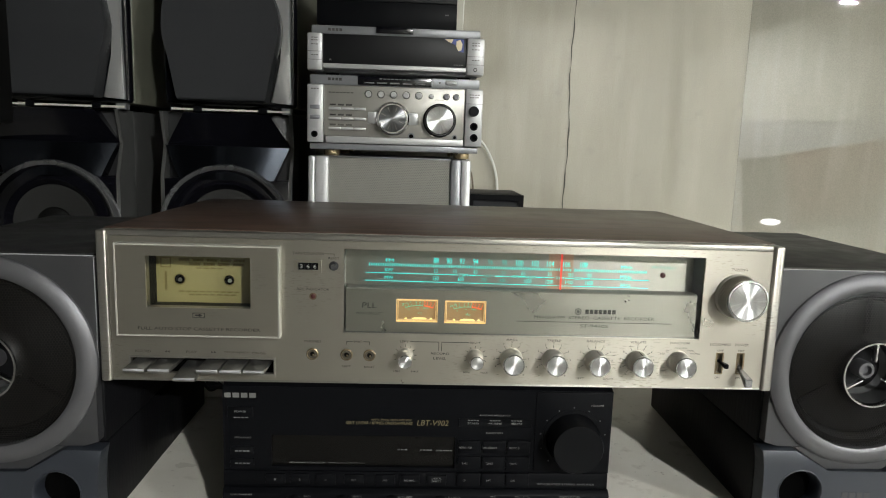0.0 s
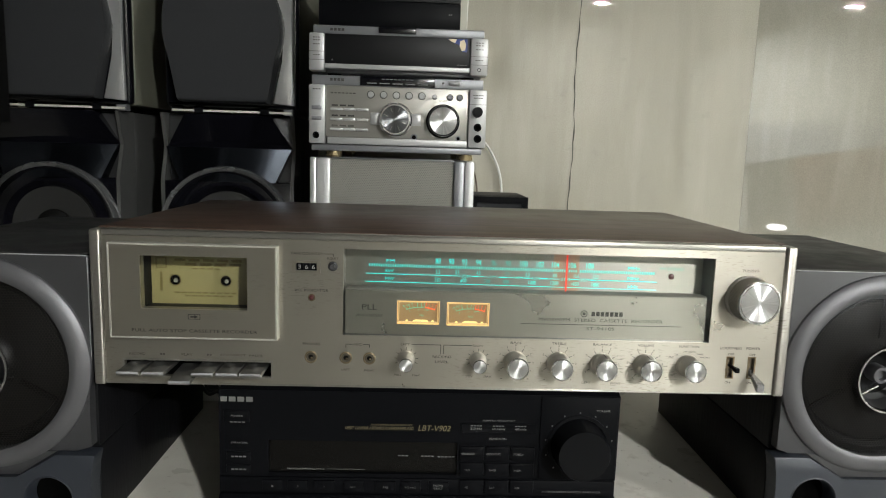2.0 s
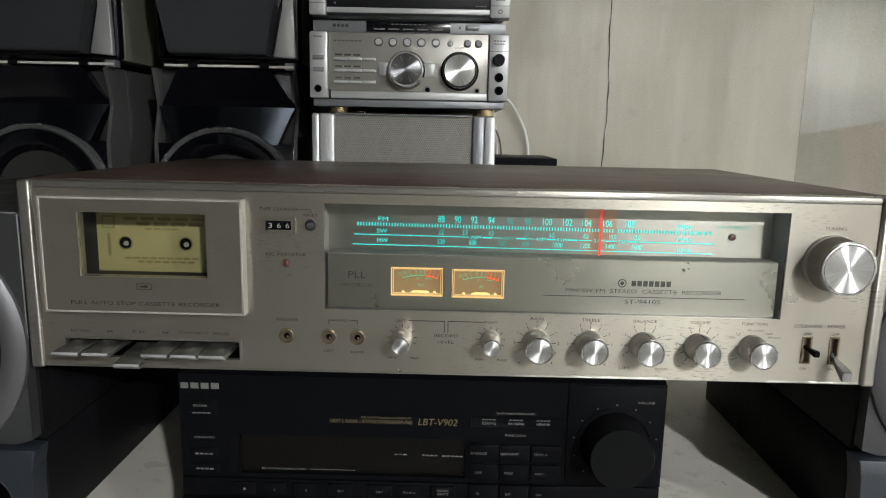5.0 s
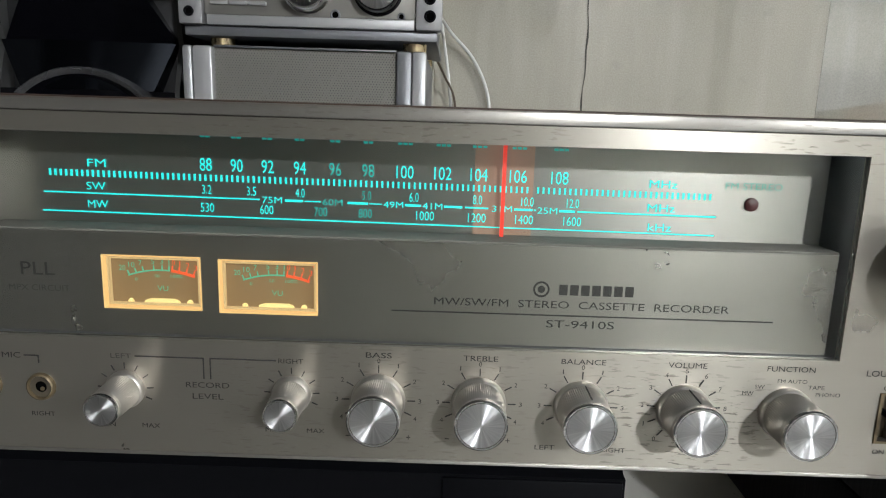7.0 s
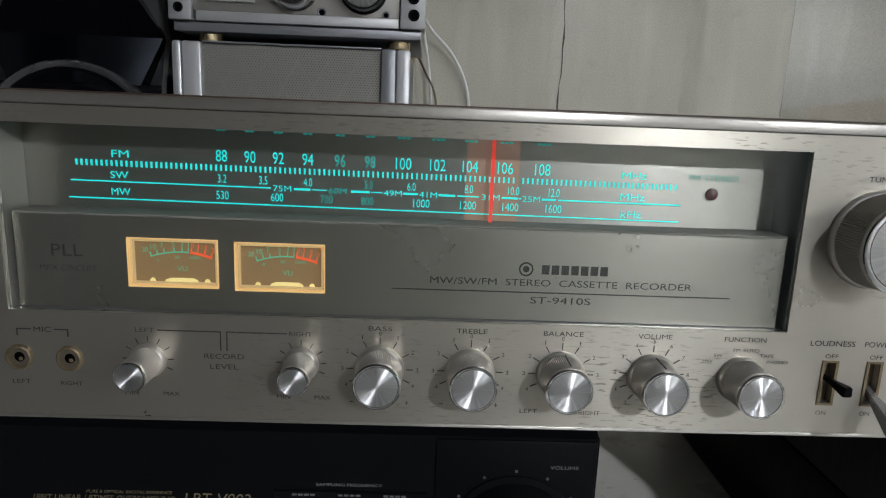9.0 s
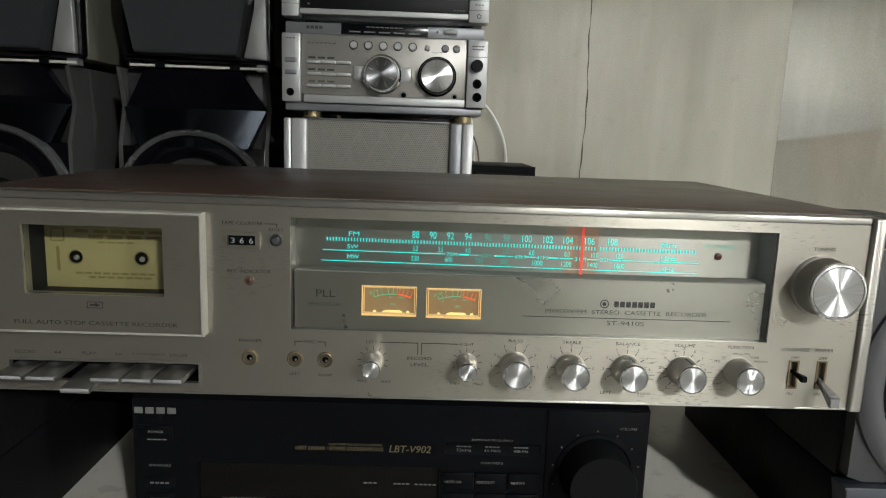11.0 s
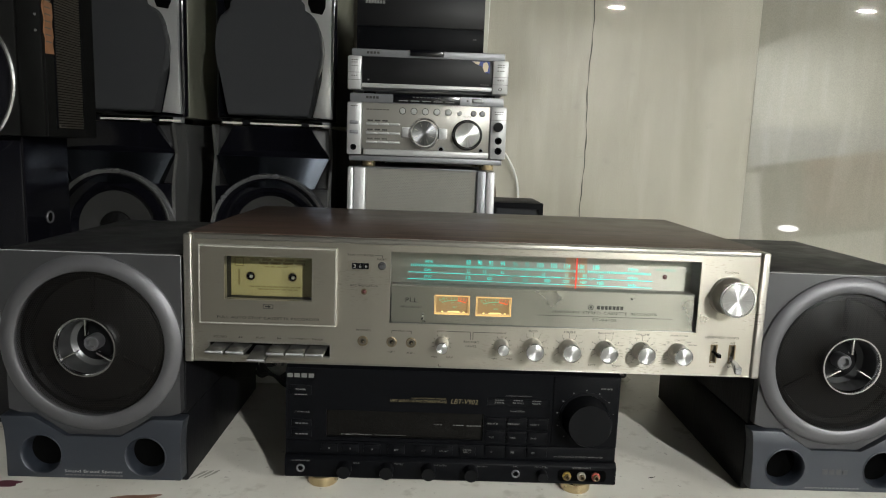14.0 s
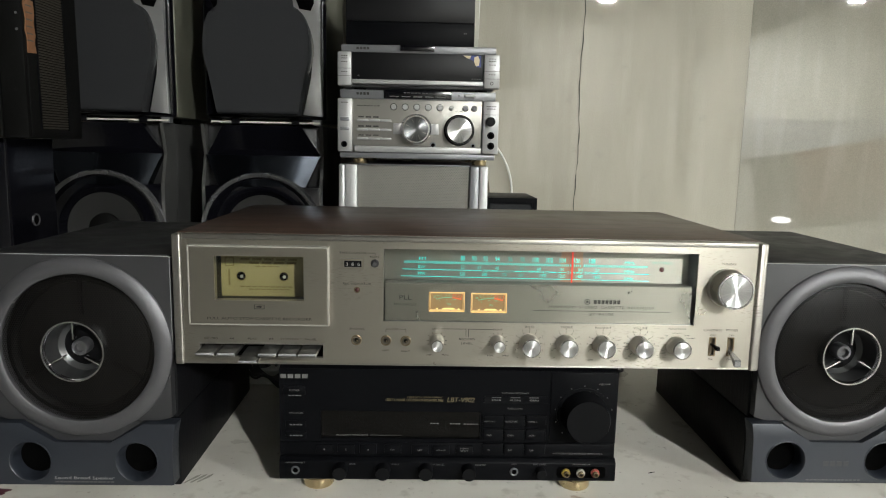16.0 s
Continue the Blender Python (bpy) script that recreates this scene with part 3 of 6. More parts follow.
def arc(cx, cz, r, a0, a1, w, y, n=14, bm=None):
    pts = [(cx + r * math.cos(radians(a0 + (a1 - a0) * i / n)), cz + r * math.sin(radians(a0 + (a1 - a0) * i / n))) for i in range(n + 1)]
    out = [(cx + (r + w) * math.cos(radians(a0 + (a1 - a0) * i / n)), cz + (r + w) * math.sin(radians(a0 + (a1 - a0) * i / n))) for i in range(n, -1, -1)]
    return plate(pts + out, y - 0.0003, y + 0.0001, bm=bm)

# ---- room ----
WY = 0.9
structure("wall_north", box(-1.68, 4.6, WY, WY + 0.12, -0.9, 1.56), WALL, "grey-green gloss painted wall with rubbed streaks", "wall")
part("panel", box(0.686, 4.598, WY - 0.0007, WY + 0.010, -0.898, 1.558), WALL_POLISHED, bpy.data.objects["wall_north"], "shinier wall panel that mirrors the room")
structure("wall_south", box(-1.68, 4.6, -3.72, -3.6, -0.9, 1.56), SOUTH_PAINT, "pale painted wall behind the counter", "wall")
# stands close and dark so the receiver front mirrors little light
structure("wall_west", box(-1.80, -1.68, -3.72, WY + 0.12, -0.9, 1.56), WEST_PAINT, "unseen side wall, added dark to dim reflections", "wall")
structure("wall_east", box(4.6, 4.72, -3.72, WY + 0.12, -0.9, 1.56), ROOM_PAINT, "unseen side wall, kept pale to bounce fill light", "wall")
structure("floor", box(-1.80, 4.72, -3.72, WY + 0.12, -1.0, -0.9), FLOOR_TILE, "grey tiled shop floor", "floor")
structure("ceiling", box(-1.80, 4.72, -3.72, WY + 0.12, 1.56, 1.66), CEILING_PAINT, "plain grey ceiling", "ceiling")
bm = None
for i in range(120):
    z0 = -0.85 + i * 0.02
    wob = lambda j: 0.301 + 0.0022 * math.sin(j * 0.43) + 0.0010 * math.sin(j * 1.9)
    wid = lambda j: 0.0009 + 0.0004 * math.sin(j * 2.3 + 1) + 0.0004 * math.sin(j * 5.1)
    bm = plate([(wob(i) - wid(i), z0), (wob(i) + wid(i), z0), (wob(i + 1) + wid(i + 1), z0 + 0.0201), (wob(i + 1) - wid(i + 1), z0 + 0.0201)], WY - 0.0012, WY + 0.002, bm=bm)
structure("trim", bm, SEAM, "dark uneven joint between two wall panels", "wall joint")
structure("ledge", box(-1.6, 1.9, -0.085, WY - 0.006, TABLE - 0.035, TABLE, 0.004), TABLE_TOP, "worn white laminate worktop with dirt stains", "worktop")
structure("trim", box(-1.58, 1.88, -0.06, -0.03, -0.9, TABLE - 0.0355), ROOM_PAINT, "plain front of the built-in counter", "counter front")

# marks on the worktop
STAIN_RED = surface("rust_red_stain", (0.26, 0.13, 0.085), 0.5, stain=0.5, stain_scale=60)
STAIN_WINE = surface("wine_red_stain", (0.12, 0.035, 0.05), 0.5, stain=0.4, stain_scale=60)
STAIN_GREY = surface("grey_scuff", (0.33, 0.315, 0.275), 0.5, stain=0.5, stain_scale=90)


def smudge(x, y, rx, ry, turn, mat, label):
    """A thin uneven stain dried onto the worktop."""
    pts = []
    for q in range(28):
        a = 2 * math.pi * q / 28
        k = 1 + 0.14 * math.sin(3 * a + x * 90) + 0.10 * math.sin(5 * a + y * 70)
        u, v = rx * k * math.cos(a), ry * k * math.sin(a)
        c, d = math.cos(radians(turn)), math.sin(radians(turn))
        pts.append((x + u * c - v * d, y + u * d + v * c))
    part("stain", plate(pts, TABLE - 0.0004, TABLE + 0.0002, axis="z"), mat, bpy.data.objects["ledge"], label)


smudge(-0.3495, -0.025, 0.024, 0.0045, 8, STAIN_RED, "rust-red stain")
smudge(-0.332, -0.041, 0.014, 0.006, -20, STAIN_RED, "")
smudge(-0.502, -0.005, 0.020, 0.007, 5, STAIN_WINE, "wine-red stain")
for q in range(3):
    smudge(-0.302 + q * 0.007, 0.0275 + q * 0.001, 0.0115, 0.0016, 58, STAIN_GREY, "grey scuff")
for sx, sy, turn in ((-0.267, -0.025, 25), (-0.431, -0.04, 10), (0.218, 0.05, 20)):
    smudge(sx, sy, 0.0050, 0.0007, turn, SHADE_AND_SCRATCH_BLACK, "dark scratch")


def lamp_frame(x, y):
    bm = bmesh.new()
    for a in ((x - 0.067, x + 0.067, y - 0.03, y - 0.017), (x - 0.067, x + 0.067, y + 0.017, y + 0.03),
              (x - 0.067, x - 0.055, y - 0.0165, y + 0.0165), (x + 0.055, x + 0.067, y - 0.0165, y + 0.0165)):
        box(*a, 1.50, 1.559, bm=bm)
    return bm


for lx, ly in LAMPS:
    lamp = thing("ceiling_lamp", (lx, ly, 1.56), "oblong white ceiling lamp, switched on", "lamp", group="ceiling lamps")
    part("frame", lamp_frame(lx, ly), SILVER_LIGHT, lamp)
    part("diffuser", box(lx - 0.050, lx + 0.050, ly - 0.0105, ly + 0.0105, 1.4975, 1.4992), LAMP_LIGHT, lamp, "glowing white diffuser")

# ---- cassette receiver ----
rx = thing("cassette_receiver", (0, 0.16, 0.1497), "vintage silver cassette receiver with wood-veneer top, switched on, on amplifier", "stereo receiver")
part("cover", box(-0.3040, 0.3040, 0.0135, 0.326, 0.2795, 0.2902, 0.0015), WOOD, rx, "dark rosewood veneer cover")
part("side_panel", box(-0.3040, -0.286, 0.0135, 0.326, 0.1565, 0.279, 0.001), WOOD, rx)
part("side_panel", box(0.286, 0.3040, 0.0135, 0.326, 0.1565, 0.279, 0.001), WOOD, rx)
part("bottom_plate", box(-0.2855, 0.2855, 0.004, 0.325, 0.1565, 0.159), BLACK, rx)
# out of view; made pale so the wall mirrors no dark patch
part("back_panel", box(-0.2855, 0.2855, 0.319, 0.3255, 0.1595, 0.279), surface("pale_unseen_back", (0.50, 0.46, 0.38), 0.7, stain=0.2), rx)
for fx in (-0.17, 0.13):
    for fy in (0.05, 0.28):
        part("foot", lathe(fx, fy, [(0, 0.1497), (0.011, 0.1497), (0.012, 0.156), (0, 0.156)], 20, axis="z"), BLACK, rx)
holes = [(-0.286, -0.151, 0.1985, 0.2735), (-0.091, 0.2335, 0.2015, 0.2775), (-0.279, -0.153, 0.1620, 0.1755),
         (0.2520, 0.2568, 0.1700, 0.1885), (0.2715, 0.2763, 0.1700, 0.1885), (-0.1325, -0.1125, 0.2575, 0.2655)]
panel = part("front_panel", pierced(-0.2948, 0.2948, 0.155, 0.2845, holes, 0.0, 0.0035), ALU, rx, "brushed aluminium front worn at the edges")
part("top_rim", box(-0.2948, 0.2948, -0.0008, 0.0132, 0.2847, 0.2895, 0.0012), ALU_TRIM, panel)
part("bottom_rim", box(-0.2948, 0.2948, -0.0006, 0.006, 0.1543, 0.1558, 0.0004), ALU_TRIM, panel)
for sx in (-1, 1):
    a, b = sorted((sx * 0.2951, sx * 0.3045))
    part("end_trim", box(a, b, -0.003, 0.013, 0.1535, 0.2895, 0.0022, 3), ALU_TRIM, panel, "bright aluminium end trim")

# cassette door and bay
DF = -0.0092
door = part("cassette_door", pierced(-0.2857, -0.1466, 0.1986, 0.2786, [(-0.2602, -0.1709, 0.2237, 0.2690)], DF, -0.0002), ALU_DOOR, rx, "scuffed aluminium cassette door")
bm = pierced(-0.2865, -0.1458, 0.1978, 0.2794, [(-0.2851, -0.1472, 0.1992, 0.2780)], DF - 0.0006, -0.0003)
# bright colour carries the lamp light on the door's side face
part("door_edge", bm, surface("worn_lit_door_edge", (0.56, 0.54, 0.49), 0.38, 0.4, stain=0.4, stain_scale=60), door, "worn door edge, its lamp light put into the colour")
part("bay_wall", pierced(-0.2640, -0.1690, 0.2195, 0.2705, [(-0.2618, -0.1712, 0.2217, 0.2685)], -0.0001, 0.020), BLACK, rx)
part("bay_back", box(-0.275, -0.160, 0.0285, 0.031, 0.210, 0.2785), BLACK, rx)
pane = part("window_pane", box(-0.2600, -0.1711, DF + 0.0020, DF + 0.0030, 0.2239, 0.2688), GLASS, door)
pane.visible_shadow = False
part("arrow_frame", pierced(-0.2208, -0.2104, 0.2151, 0.2195, [(-0.2203, -0.2109, 0.2155, 0.2191)], DF - 0.0004, DF + 0.0001), INK, door)
part("arrow", plate([(-0.2188, 0.2167), (-0.2153, 0.2167), (-0.2153, 0.2159), (-0.2123, 0.2173), (-0.2153, 0.2187), (-0.2153, 0.2179), (-0.2188, 0.2179)], DF - 0.0004, DF + 0.0001), INK, door)
text(door, "FULL AUTO STOP CASSETTE RECORDER", -0.2153, 0.2050, 0.1054, 0.0027, DF, INK)

tape = thing("cassette", (-0.217, 0.02, 0.213), "yellow-labelled compact cassette in the deck", "cassette")
part("shell", box(-0.2700, -0.168, 0.0205, 0.0280, 0.212, 0.2765, 0.0015), TAPE_SHELL, tape)
for hx in (-0.2412, -0.1968):
    part("hub", lathe(hx, 0.2430, [(0.0052, 0.0207), (0.0052, 0.0198), (0.0046, 0.0196), (0.0044, 0.0204)], 24), TAPE_INK, tape)
    part("hub_hole", lathe(hx, 0.2430, [(0, 0.0201), (0.0044, 0.0201), (0.0044, 0.0207), (0, 0.0207)], 24), SHADE_AND_SCRATCH_BLACK, tape)
    part("spindle", lathe(hx + 0.0006, 0.2426, [(0, 0.0180), (0.0014, 0.0184), (0.0018, 0.0200), (0.0018, 0.0204)], 14), KNOB_SIDE, tape)
bars(tape, -0.212, 0.2610, 0.062, 0.0022, 0.0204, TAPE_INK, 5)
bars(tape, -0.208, 0.2572, 0.052, 0.0026, 0.0204, TAPE_INK, 4)
bars(tape, -0.214, 0.2535, 0.026, 0.0012, 0.0204, TAPE_INK, 4)
bars(tape, -0.215, 0.2318, 0.056, 0.0014, 0.0204, TAPE_INK, 9)
bars(tape, -0.212, 0.2290, 0.044, 0.0014, 0.0204, TAPE_INK, 7)
part("logo_patch", pierced(-0.258, -0.2485, 0.2535, 0.2630, [(-0.2570, -0.2495, 0.2545, 0.2620)], 0.0201, 0.0206), TAPE_INK, tape)
part("side_print", box(-0.2545, -0.2525, 0.0201, 0.0206, 0.233, 0.250), TAPE_INK, tape)

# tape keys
part("key_bay", box(-0.281, -0.151, 0.0165, 0.0195, 0.1600, 0.1780), SHADE_AND_SCRATCH_BLACK, rx)
part("key_slot_rim", pierced(-0.2805, -0.1515, 0.1605, 0.1770, [(-0.279, -0.153, 0.1620, 0.1755)], -0.0008, 0.0002), ALU_TRIM, panel)
TAPE_KEYS = [(-0.2680, "RECORD", 0.0), (-0.2470, "<<", 0.0), (-0.2255, "PLAY", -0.0075), (-0.2060, ">>", 0.0), (-0.1858, "STOP/EJECT", 0.0), (-0.1660, "PAUSE", 0.0)]
for kx, word, drop in TAPE_KEYS:
    pts = [(0.016, 0.1690 + drop * 0.5), (0.016, 0.1722 + drop * 0.5), (-0.004, 0.1724 + drop * 0.7), (-0.0218, 0.1723 + drop), (-0.0222, 0.1690 + drop), (-0.0205, 0.1686 + drop), (-0.002, 0.1690 + drop * 0.7)]
    key = part("tape_key", plate(pts, kx - 0.0091, kx + 0.0091, 0.0003, axis="x"), KEY_METAL, rx, "pressed-down play key" if drop else "aluminium tape key")
    # pale strip paints the light caught by the key's front
    part("key_edge", box(kx - 0.0089, kx + 0.0089, -0.0228, -0.0220, 0.1704 + drop, 0.1724 + drop, 0.0002), EDGE_WORN_LIT, key, "bright front edge")
    if word in ("<<", ">>"):
        bm = None
        s = 1 if word == ">>" else -1
        for o in (-0.0012, 0.0012):
            bm = plate([(kx + o - s * 0.001, 0.1803), (kx + o + s * 0.001, 0.1813), (kx + o - s * 0.001, 0.1823)], -0.0004, 0.0001, bm=bm)
        part("arrow_mark", bm, INK_WORN, panel)
    else:
        text(panel, word, kx, 0.1813, 0.0021 * len(word) + 0.001, 0.0022, 0.0, INK_WORN)

# counter, reset, indicator, sockets
part("counter_frame", pierced(-0.1345, -0.1105, 0.2560, 0.2670, [(-0.1315, -0.1135, 0.2582, 0.2648)], -0.0022, -0.0001), ALU_DOOR, rx)
for i, d in enumerate("366"):
    wheel = part("counter_wheel", plate([(0.0016, 0.2575), (0.0004, 0.2600), (0.0, 0.2615), (0.0004, 0.2630), (0.0016, 0.2655), (0.006, 0.2655), (0.006, 0.2575)], -0.1312 + i * 0.0060, -0.1257 + i * 0.0060, axis="x"), BLACK, rx)
    text(wheel, d, -0.12845 + i * 0.0060, 0.2612, 0.0026, 0.0036, -0.0001, surface("pale_digit", (0.36, 0.36, 0.34), 0.5) if i == 0 else bpy.data.materials["pale_digit"], "digit")
text(panel, "TAPE COUNTER", -0.1222, 0.2728, 0.0275, 0.0022, 0.0, INK)
bm = strip(-0.1075, 0.2728, -0.0995, 0.2728, 0.0005, 0.0)
strip(-0.0997, 0.2728, -0.0997, 0.2705, 0.0005, 0.0, bm)
part("bracket_line", bm, INK, panel)
text(panel, "RESET", -0.1000, 0.2690, 0.0098, 0.0018, 0.0, INK)


SWITCH_BROWN = surface("brown_switch_well", (0.17, 0.135, 0.085), 0.6, stain=0.5, stain_scale=200)
SOCKET_DARK = surface("brown_socket_inside", (0.075, 0.062, 0.042), 0.5, stain=0.4, stain_scale=200)


def socket(x, z, r, name="socket"):
    s = part(name, lathe(x, z, [(r * 0.76, 0.0005), (r * 0.76, -0.0010), (r * 0.83, -0.0016), (r * 0.93, -0.0013), (r, 0.0), (r, 0.002)], 32), DULL_BRASS, rx, "dull brass-rimmed jack socket")
    part("socket_hole", lathe(x, z, [(0, -0.0003), (r * 0.77, -0.0003), (r * 0.77, 0.0004), (0, 0.0004)], 20), SOCKET_DARK, s)
    part("socket_bore", lathe(x, z, [(0, -0.0005), (r * 0.36, -0.0005), (r * 0.40, -0.0002)], 16), SHADE_AND_SCRATCH_BLACK, s)
    part("contact", lathe(x + r * 0.12, z - r * 0.12, [(0, -0.0010), (r * 0.13, -0.0009), (r * 0.15, -0.0004)], 12), DULL_BRASS, s)


socket(-0.1185, 0.1813, 0.0056)
socket(-0.0880, 0.1812, 0.0056)
socket(-0.0675, 0.1810, 0.0056)
part("reset_button", lathe(-0.1000, 0.2622, [(0.0042, 0.0), (0.0042, -0.0008), (0.0034, -0.0010), (0.0028, -0.0004), (0.0026, -0.0040), (0.0020, -0.0046), (0, -0.0046)], 24), GREY_PLASTIC, rx, "dark grey push button")
part("indicator_lamp", lathe(-0.1180, 0.2345, [(0.0032, 0.0), (0.0032, -0.0009), (0.0024, -0.0009), (0.0022, -0.0005)], 24), DULL_BRASS, rx)
part("indicator_lens", lathe(-0.1180, 0.2345, [(0.0023, 0.0), (0.0021, -0.0012), (0.0012, -0.0019), (0, -0.0021)], 20), LED_DARK, rx, "unlit red lens")
text(panel, "REC INDICATOR", -0.1180, 0.2408, 0.0285, 0.0022, 0.0, INK)
text(panel, "PHONES", -0.1180, 0.1932, 0.0150, 0.0022, 0.0, INK)
text(panel, "MIC", -0.0778, 0.1935, 0.0070, 0.0022, 0.0, INK)
bm = strip(-0.0883, 0.1935, -0.0825, 0.1935, 0.0005, 0.0)
strip(-0.0881, 0.1935, -0.0881, 0.1905, 0.0005, 0.0, bm)
strip(-0.0731, 0.1935, -0.0674, 0.1935, 0.0005, 0.0, bm)
strip(-0.0676, 0.1935, -0.0676, 0.1905, 0.0005, 0.0, bm)
part("bracket_line", bm, INK, panel)
text(panel, "LEFT", -0.0880, 0.1705, 0.0074, 0.0018, 0.0, INK)
text(panel, "RIGHT", -0.0675, 0.1700, 0.0090, 0.0018, 0.0, INK)


def knob(x, z, r0, r, length, n=150, owner=None, collar=0.0007):
    """A knurled aluminium knob with a spun cap."""
    bm = lathe(x, z, [(r0 + collar, 0.0), (r0 + collar, -0.0016), (r0 + collar * 0.5, -0.0026), (r0, -0.0030), (r, -length * 0.80), (r * 0.93, -length * 0.82),
                      (r * 0.93, -length * 0.84), (r * 1.0, -length * 0.86), (r * 1.0, -length * 0.97), (r * 0.95, -length), (r * 0.90, -length), (r * 0.90, -length * 0.97)], n)
    for i, v in enumerate(bm.verts):
        if i // n in (3, 4) and (i % n) % 2:
            d = Vector((v.co.x - x, 0, v.co.z - z)) * 0.042
            v.co -= d
    k = part("knob", bm, KNOB_SIDE, owner or rx, "knurled aluminium knob", smooth=50)
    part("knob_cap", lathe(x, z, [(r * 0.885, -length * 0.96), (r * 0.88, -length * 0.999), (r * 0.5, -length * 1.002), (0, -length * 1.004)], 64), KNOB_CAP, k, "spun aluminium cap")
    part("knob_edge", lathe(x, z, [(r * 1.004, -length * 0.95), (r * 1.0, -length * 0.985), (r * 0.96, -length * 1.006), (r * 0.905, -length * 1.005)], 64), CHROME, k)
    part("knob_groove", lathe(x, z, [(r * 0.910, -length * 0.9985), (r * 0.870, -length * 0.9985)], 64), INK, k)
    return k


def ticks(x, z, r0, r1, angles, w=0.0004):
    for a in angles:
        c, s = math.cos(radians(a)), math.sin(radians(a))
        part("scale_mark", strip(x + r0 * c, z + r0 * s, x + r1 * c, z + r1 * s, w, 0.0), INK, panel, smooth=0)


def around(x, z, r, pairs, h=0.0018):
    for word, a in pairs:
        text(panel, word, x + r * math.cos(radians(a)), z + r * math.sin(radians(a)), h * (0.2 if word == "1" else 0.62 * len(word) if word not in "+-" else 0.9), h if word != "-" else 0.0004, 0.0, INK, "numeral")


def pointer(x, z, r, length, angle, k):
    """A thin dark index line along the knob's side."""
    bm = box(-0.0002, 0.0002, -length * 0.79, -0.0032, r - 0.0003, r + 0.00015)
    bmesh.ops.rotate(bm, cent=(0, 0, 0), matrix=Matrix.Rotation(radians(angle), 3, "Y"), verts=bm.verts)
    bmesh.ops.translate(bm, vec=(x, 0, z), verts=bm.verts)
    part("index_line", bm, INK, k, smooth=0)


KZ = 0.1800
for kx, word, w in ((0.0612, "BASS", 0.0098), (0.0995, "TREBLE", 0.0130), (0.1382, "BALANCE", 0.0168)):
    k = knob(kx, KZ, 0.0096, 0.0096, 0.0192)
    if word == "BALANCE":
        pointer(kx, KZ, 0.0096, 0.0192, 4, k)
    ticks(kx, KZ, 0.0110, 0.0140, [90, 60, 120, 30, 150, 0, 180, -25, 205])
    text(panel, word, kx, 0.1980, w, 0.0021, 0.0, INK)
    around(kx, KZ, 0.0158, [("0", 90), ("1", 62), ("1", 118), ("2", 30), ("2", 150), ("3", 0), ("3", 180), ("4", -27), ("4", 207)])
text(panel, "LEFT", 0.1255, 0.1628, 0.0076, 0.0019, 0.0, INK)
text(panel, "RIGHT", 0.1520, 0.1625, 0.0092, 0.0019, 0.0, INK)
for kx in (0.0612, 0.0995):
    around(kx, KZ, 0.0190, [("-", 232), ("+", -52)])
pointer(0.1772, KZ, 0.0096, 0.0192, 2, knob(0.1772, KZ, 0.0096, 0.0096, 0.0192))
ticks(0.1772, KZ, 0.0110, 0.0140, [90, 62, 118, 34, 146, 6, 174, -22, 202, 230])
text(panel, "VOLUME", 0.1772, 0.1980, 0.0146, 0.0021, 0.0, INK)
around(0.1772, KZ, 0.0158, [("5", 90), ("4", 118), ("6", 62), ("3", 146), ("7", 34), ("2", 174), ("8", 4), ("1", 202), ("0", 230)])
knob(0.2160, KZ, 0.0096, 0.0096, 0.0192)
text(panel, "FUNCTION", 0.2160, 0.1978, 0.0180, 0.0021, 0.0, INK)
text(panel, "FM AUTO", 0.2170, 0.1930, 0.0112, 0.0015, 0.0, INK)
text(panel, "SW", 0.2050, 0.1905, 0.0036, 0.0015, 0.0, INK)
text(panel, "MW", 0.2008, 0.1878, 0.0042, 0.0015, 0.0, INK)
text(panel, "TAPE", 0.2262, 0.1908, 0.0062, 0.0015, 0.0, INK)
text(panel, "PHONO", 0.2310, 0.1880, 0.0092, 0.0015, 0.0, INK)
for kx in (-0.0352, 0.0282):
    knob(kx, 0.1812, 0.0066, 0.0062, 0.0195, 110, collar=0.0008)
    ticks(kx, 0.1812, 0.0082, 0.0106, [90, 62, 118, 34, 146, 4, 176, -22, 202])
    text(panel, "MIN", kx - 0.0075, 0.1665, 0.0056, 0.0018, 0.0, INK)
    text(panel, "MAX", kx + 0.0090, 0.1665, 0.0068, 0.0018, 0.0, INK)
text(panel, "LEFT", -0.0362, 0.1945, 0.0078, 0.0019, 0.0, INK_WORN)
text(panel, "RIGHT", 0.0280, 0.1945, 0.0095, 0.0019, 0.0, INK)
bm = strip(-0.0310, 0.1945, -0.0049, 0.1945, 0.0005, 0.0)
strip(-0.0051, 0.1945, -0.0051, 0.1862, 0.0005, 0.0, bm)
strip(-0.0027, 0.1945, 0.0225, 0.1945, 0.0005, 0.0, bm)
strip(-0.0025, 0.1945, -0.0025, 0.1862, 0.0005, 0.0, bm)
part("bracket_line", bm, INK, panel)
text(panel, "RECORD", -0.0038, 0.1838, 0.0165, 0.0022, 0.0, INK)
text(panel, "LEVEL", -0.0038, 0.1792, 0.0118, 0.0022, 0.0, INK)

# tuning knob and switches
knob(0.2650, 0.2428, 0.0196, 0.0186, 0.0215, 220, collar=0.0010)
text(panel, "TUNING", 0.2650, 0.2675, 0.0150, 0.0022, 0.0, INK)
text(panel, "LOUDNESS", 0.2540, 0.1972, 0.0195, 0.0024, 0.0, INK)
text(panel, "POWER", 0.2742, 0.1972, 0.0125, 0.0024, 0.0, INK)
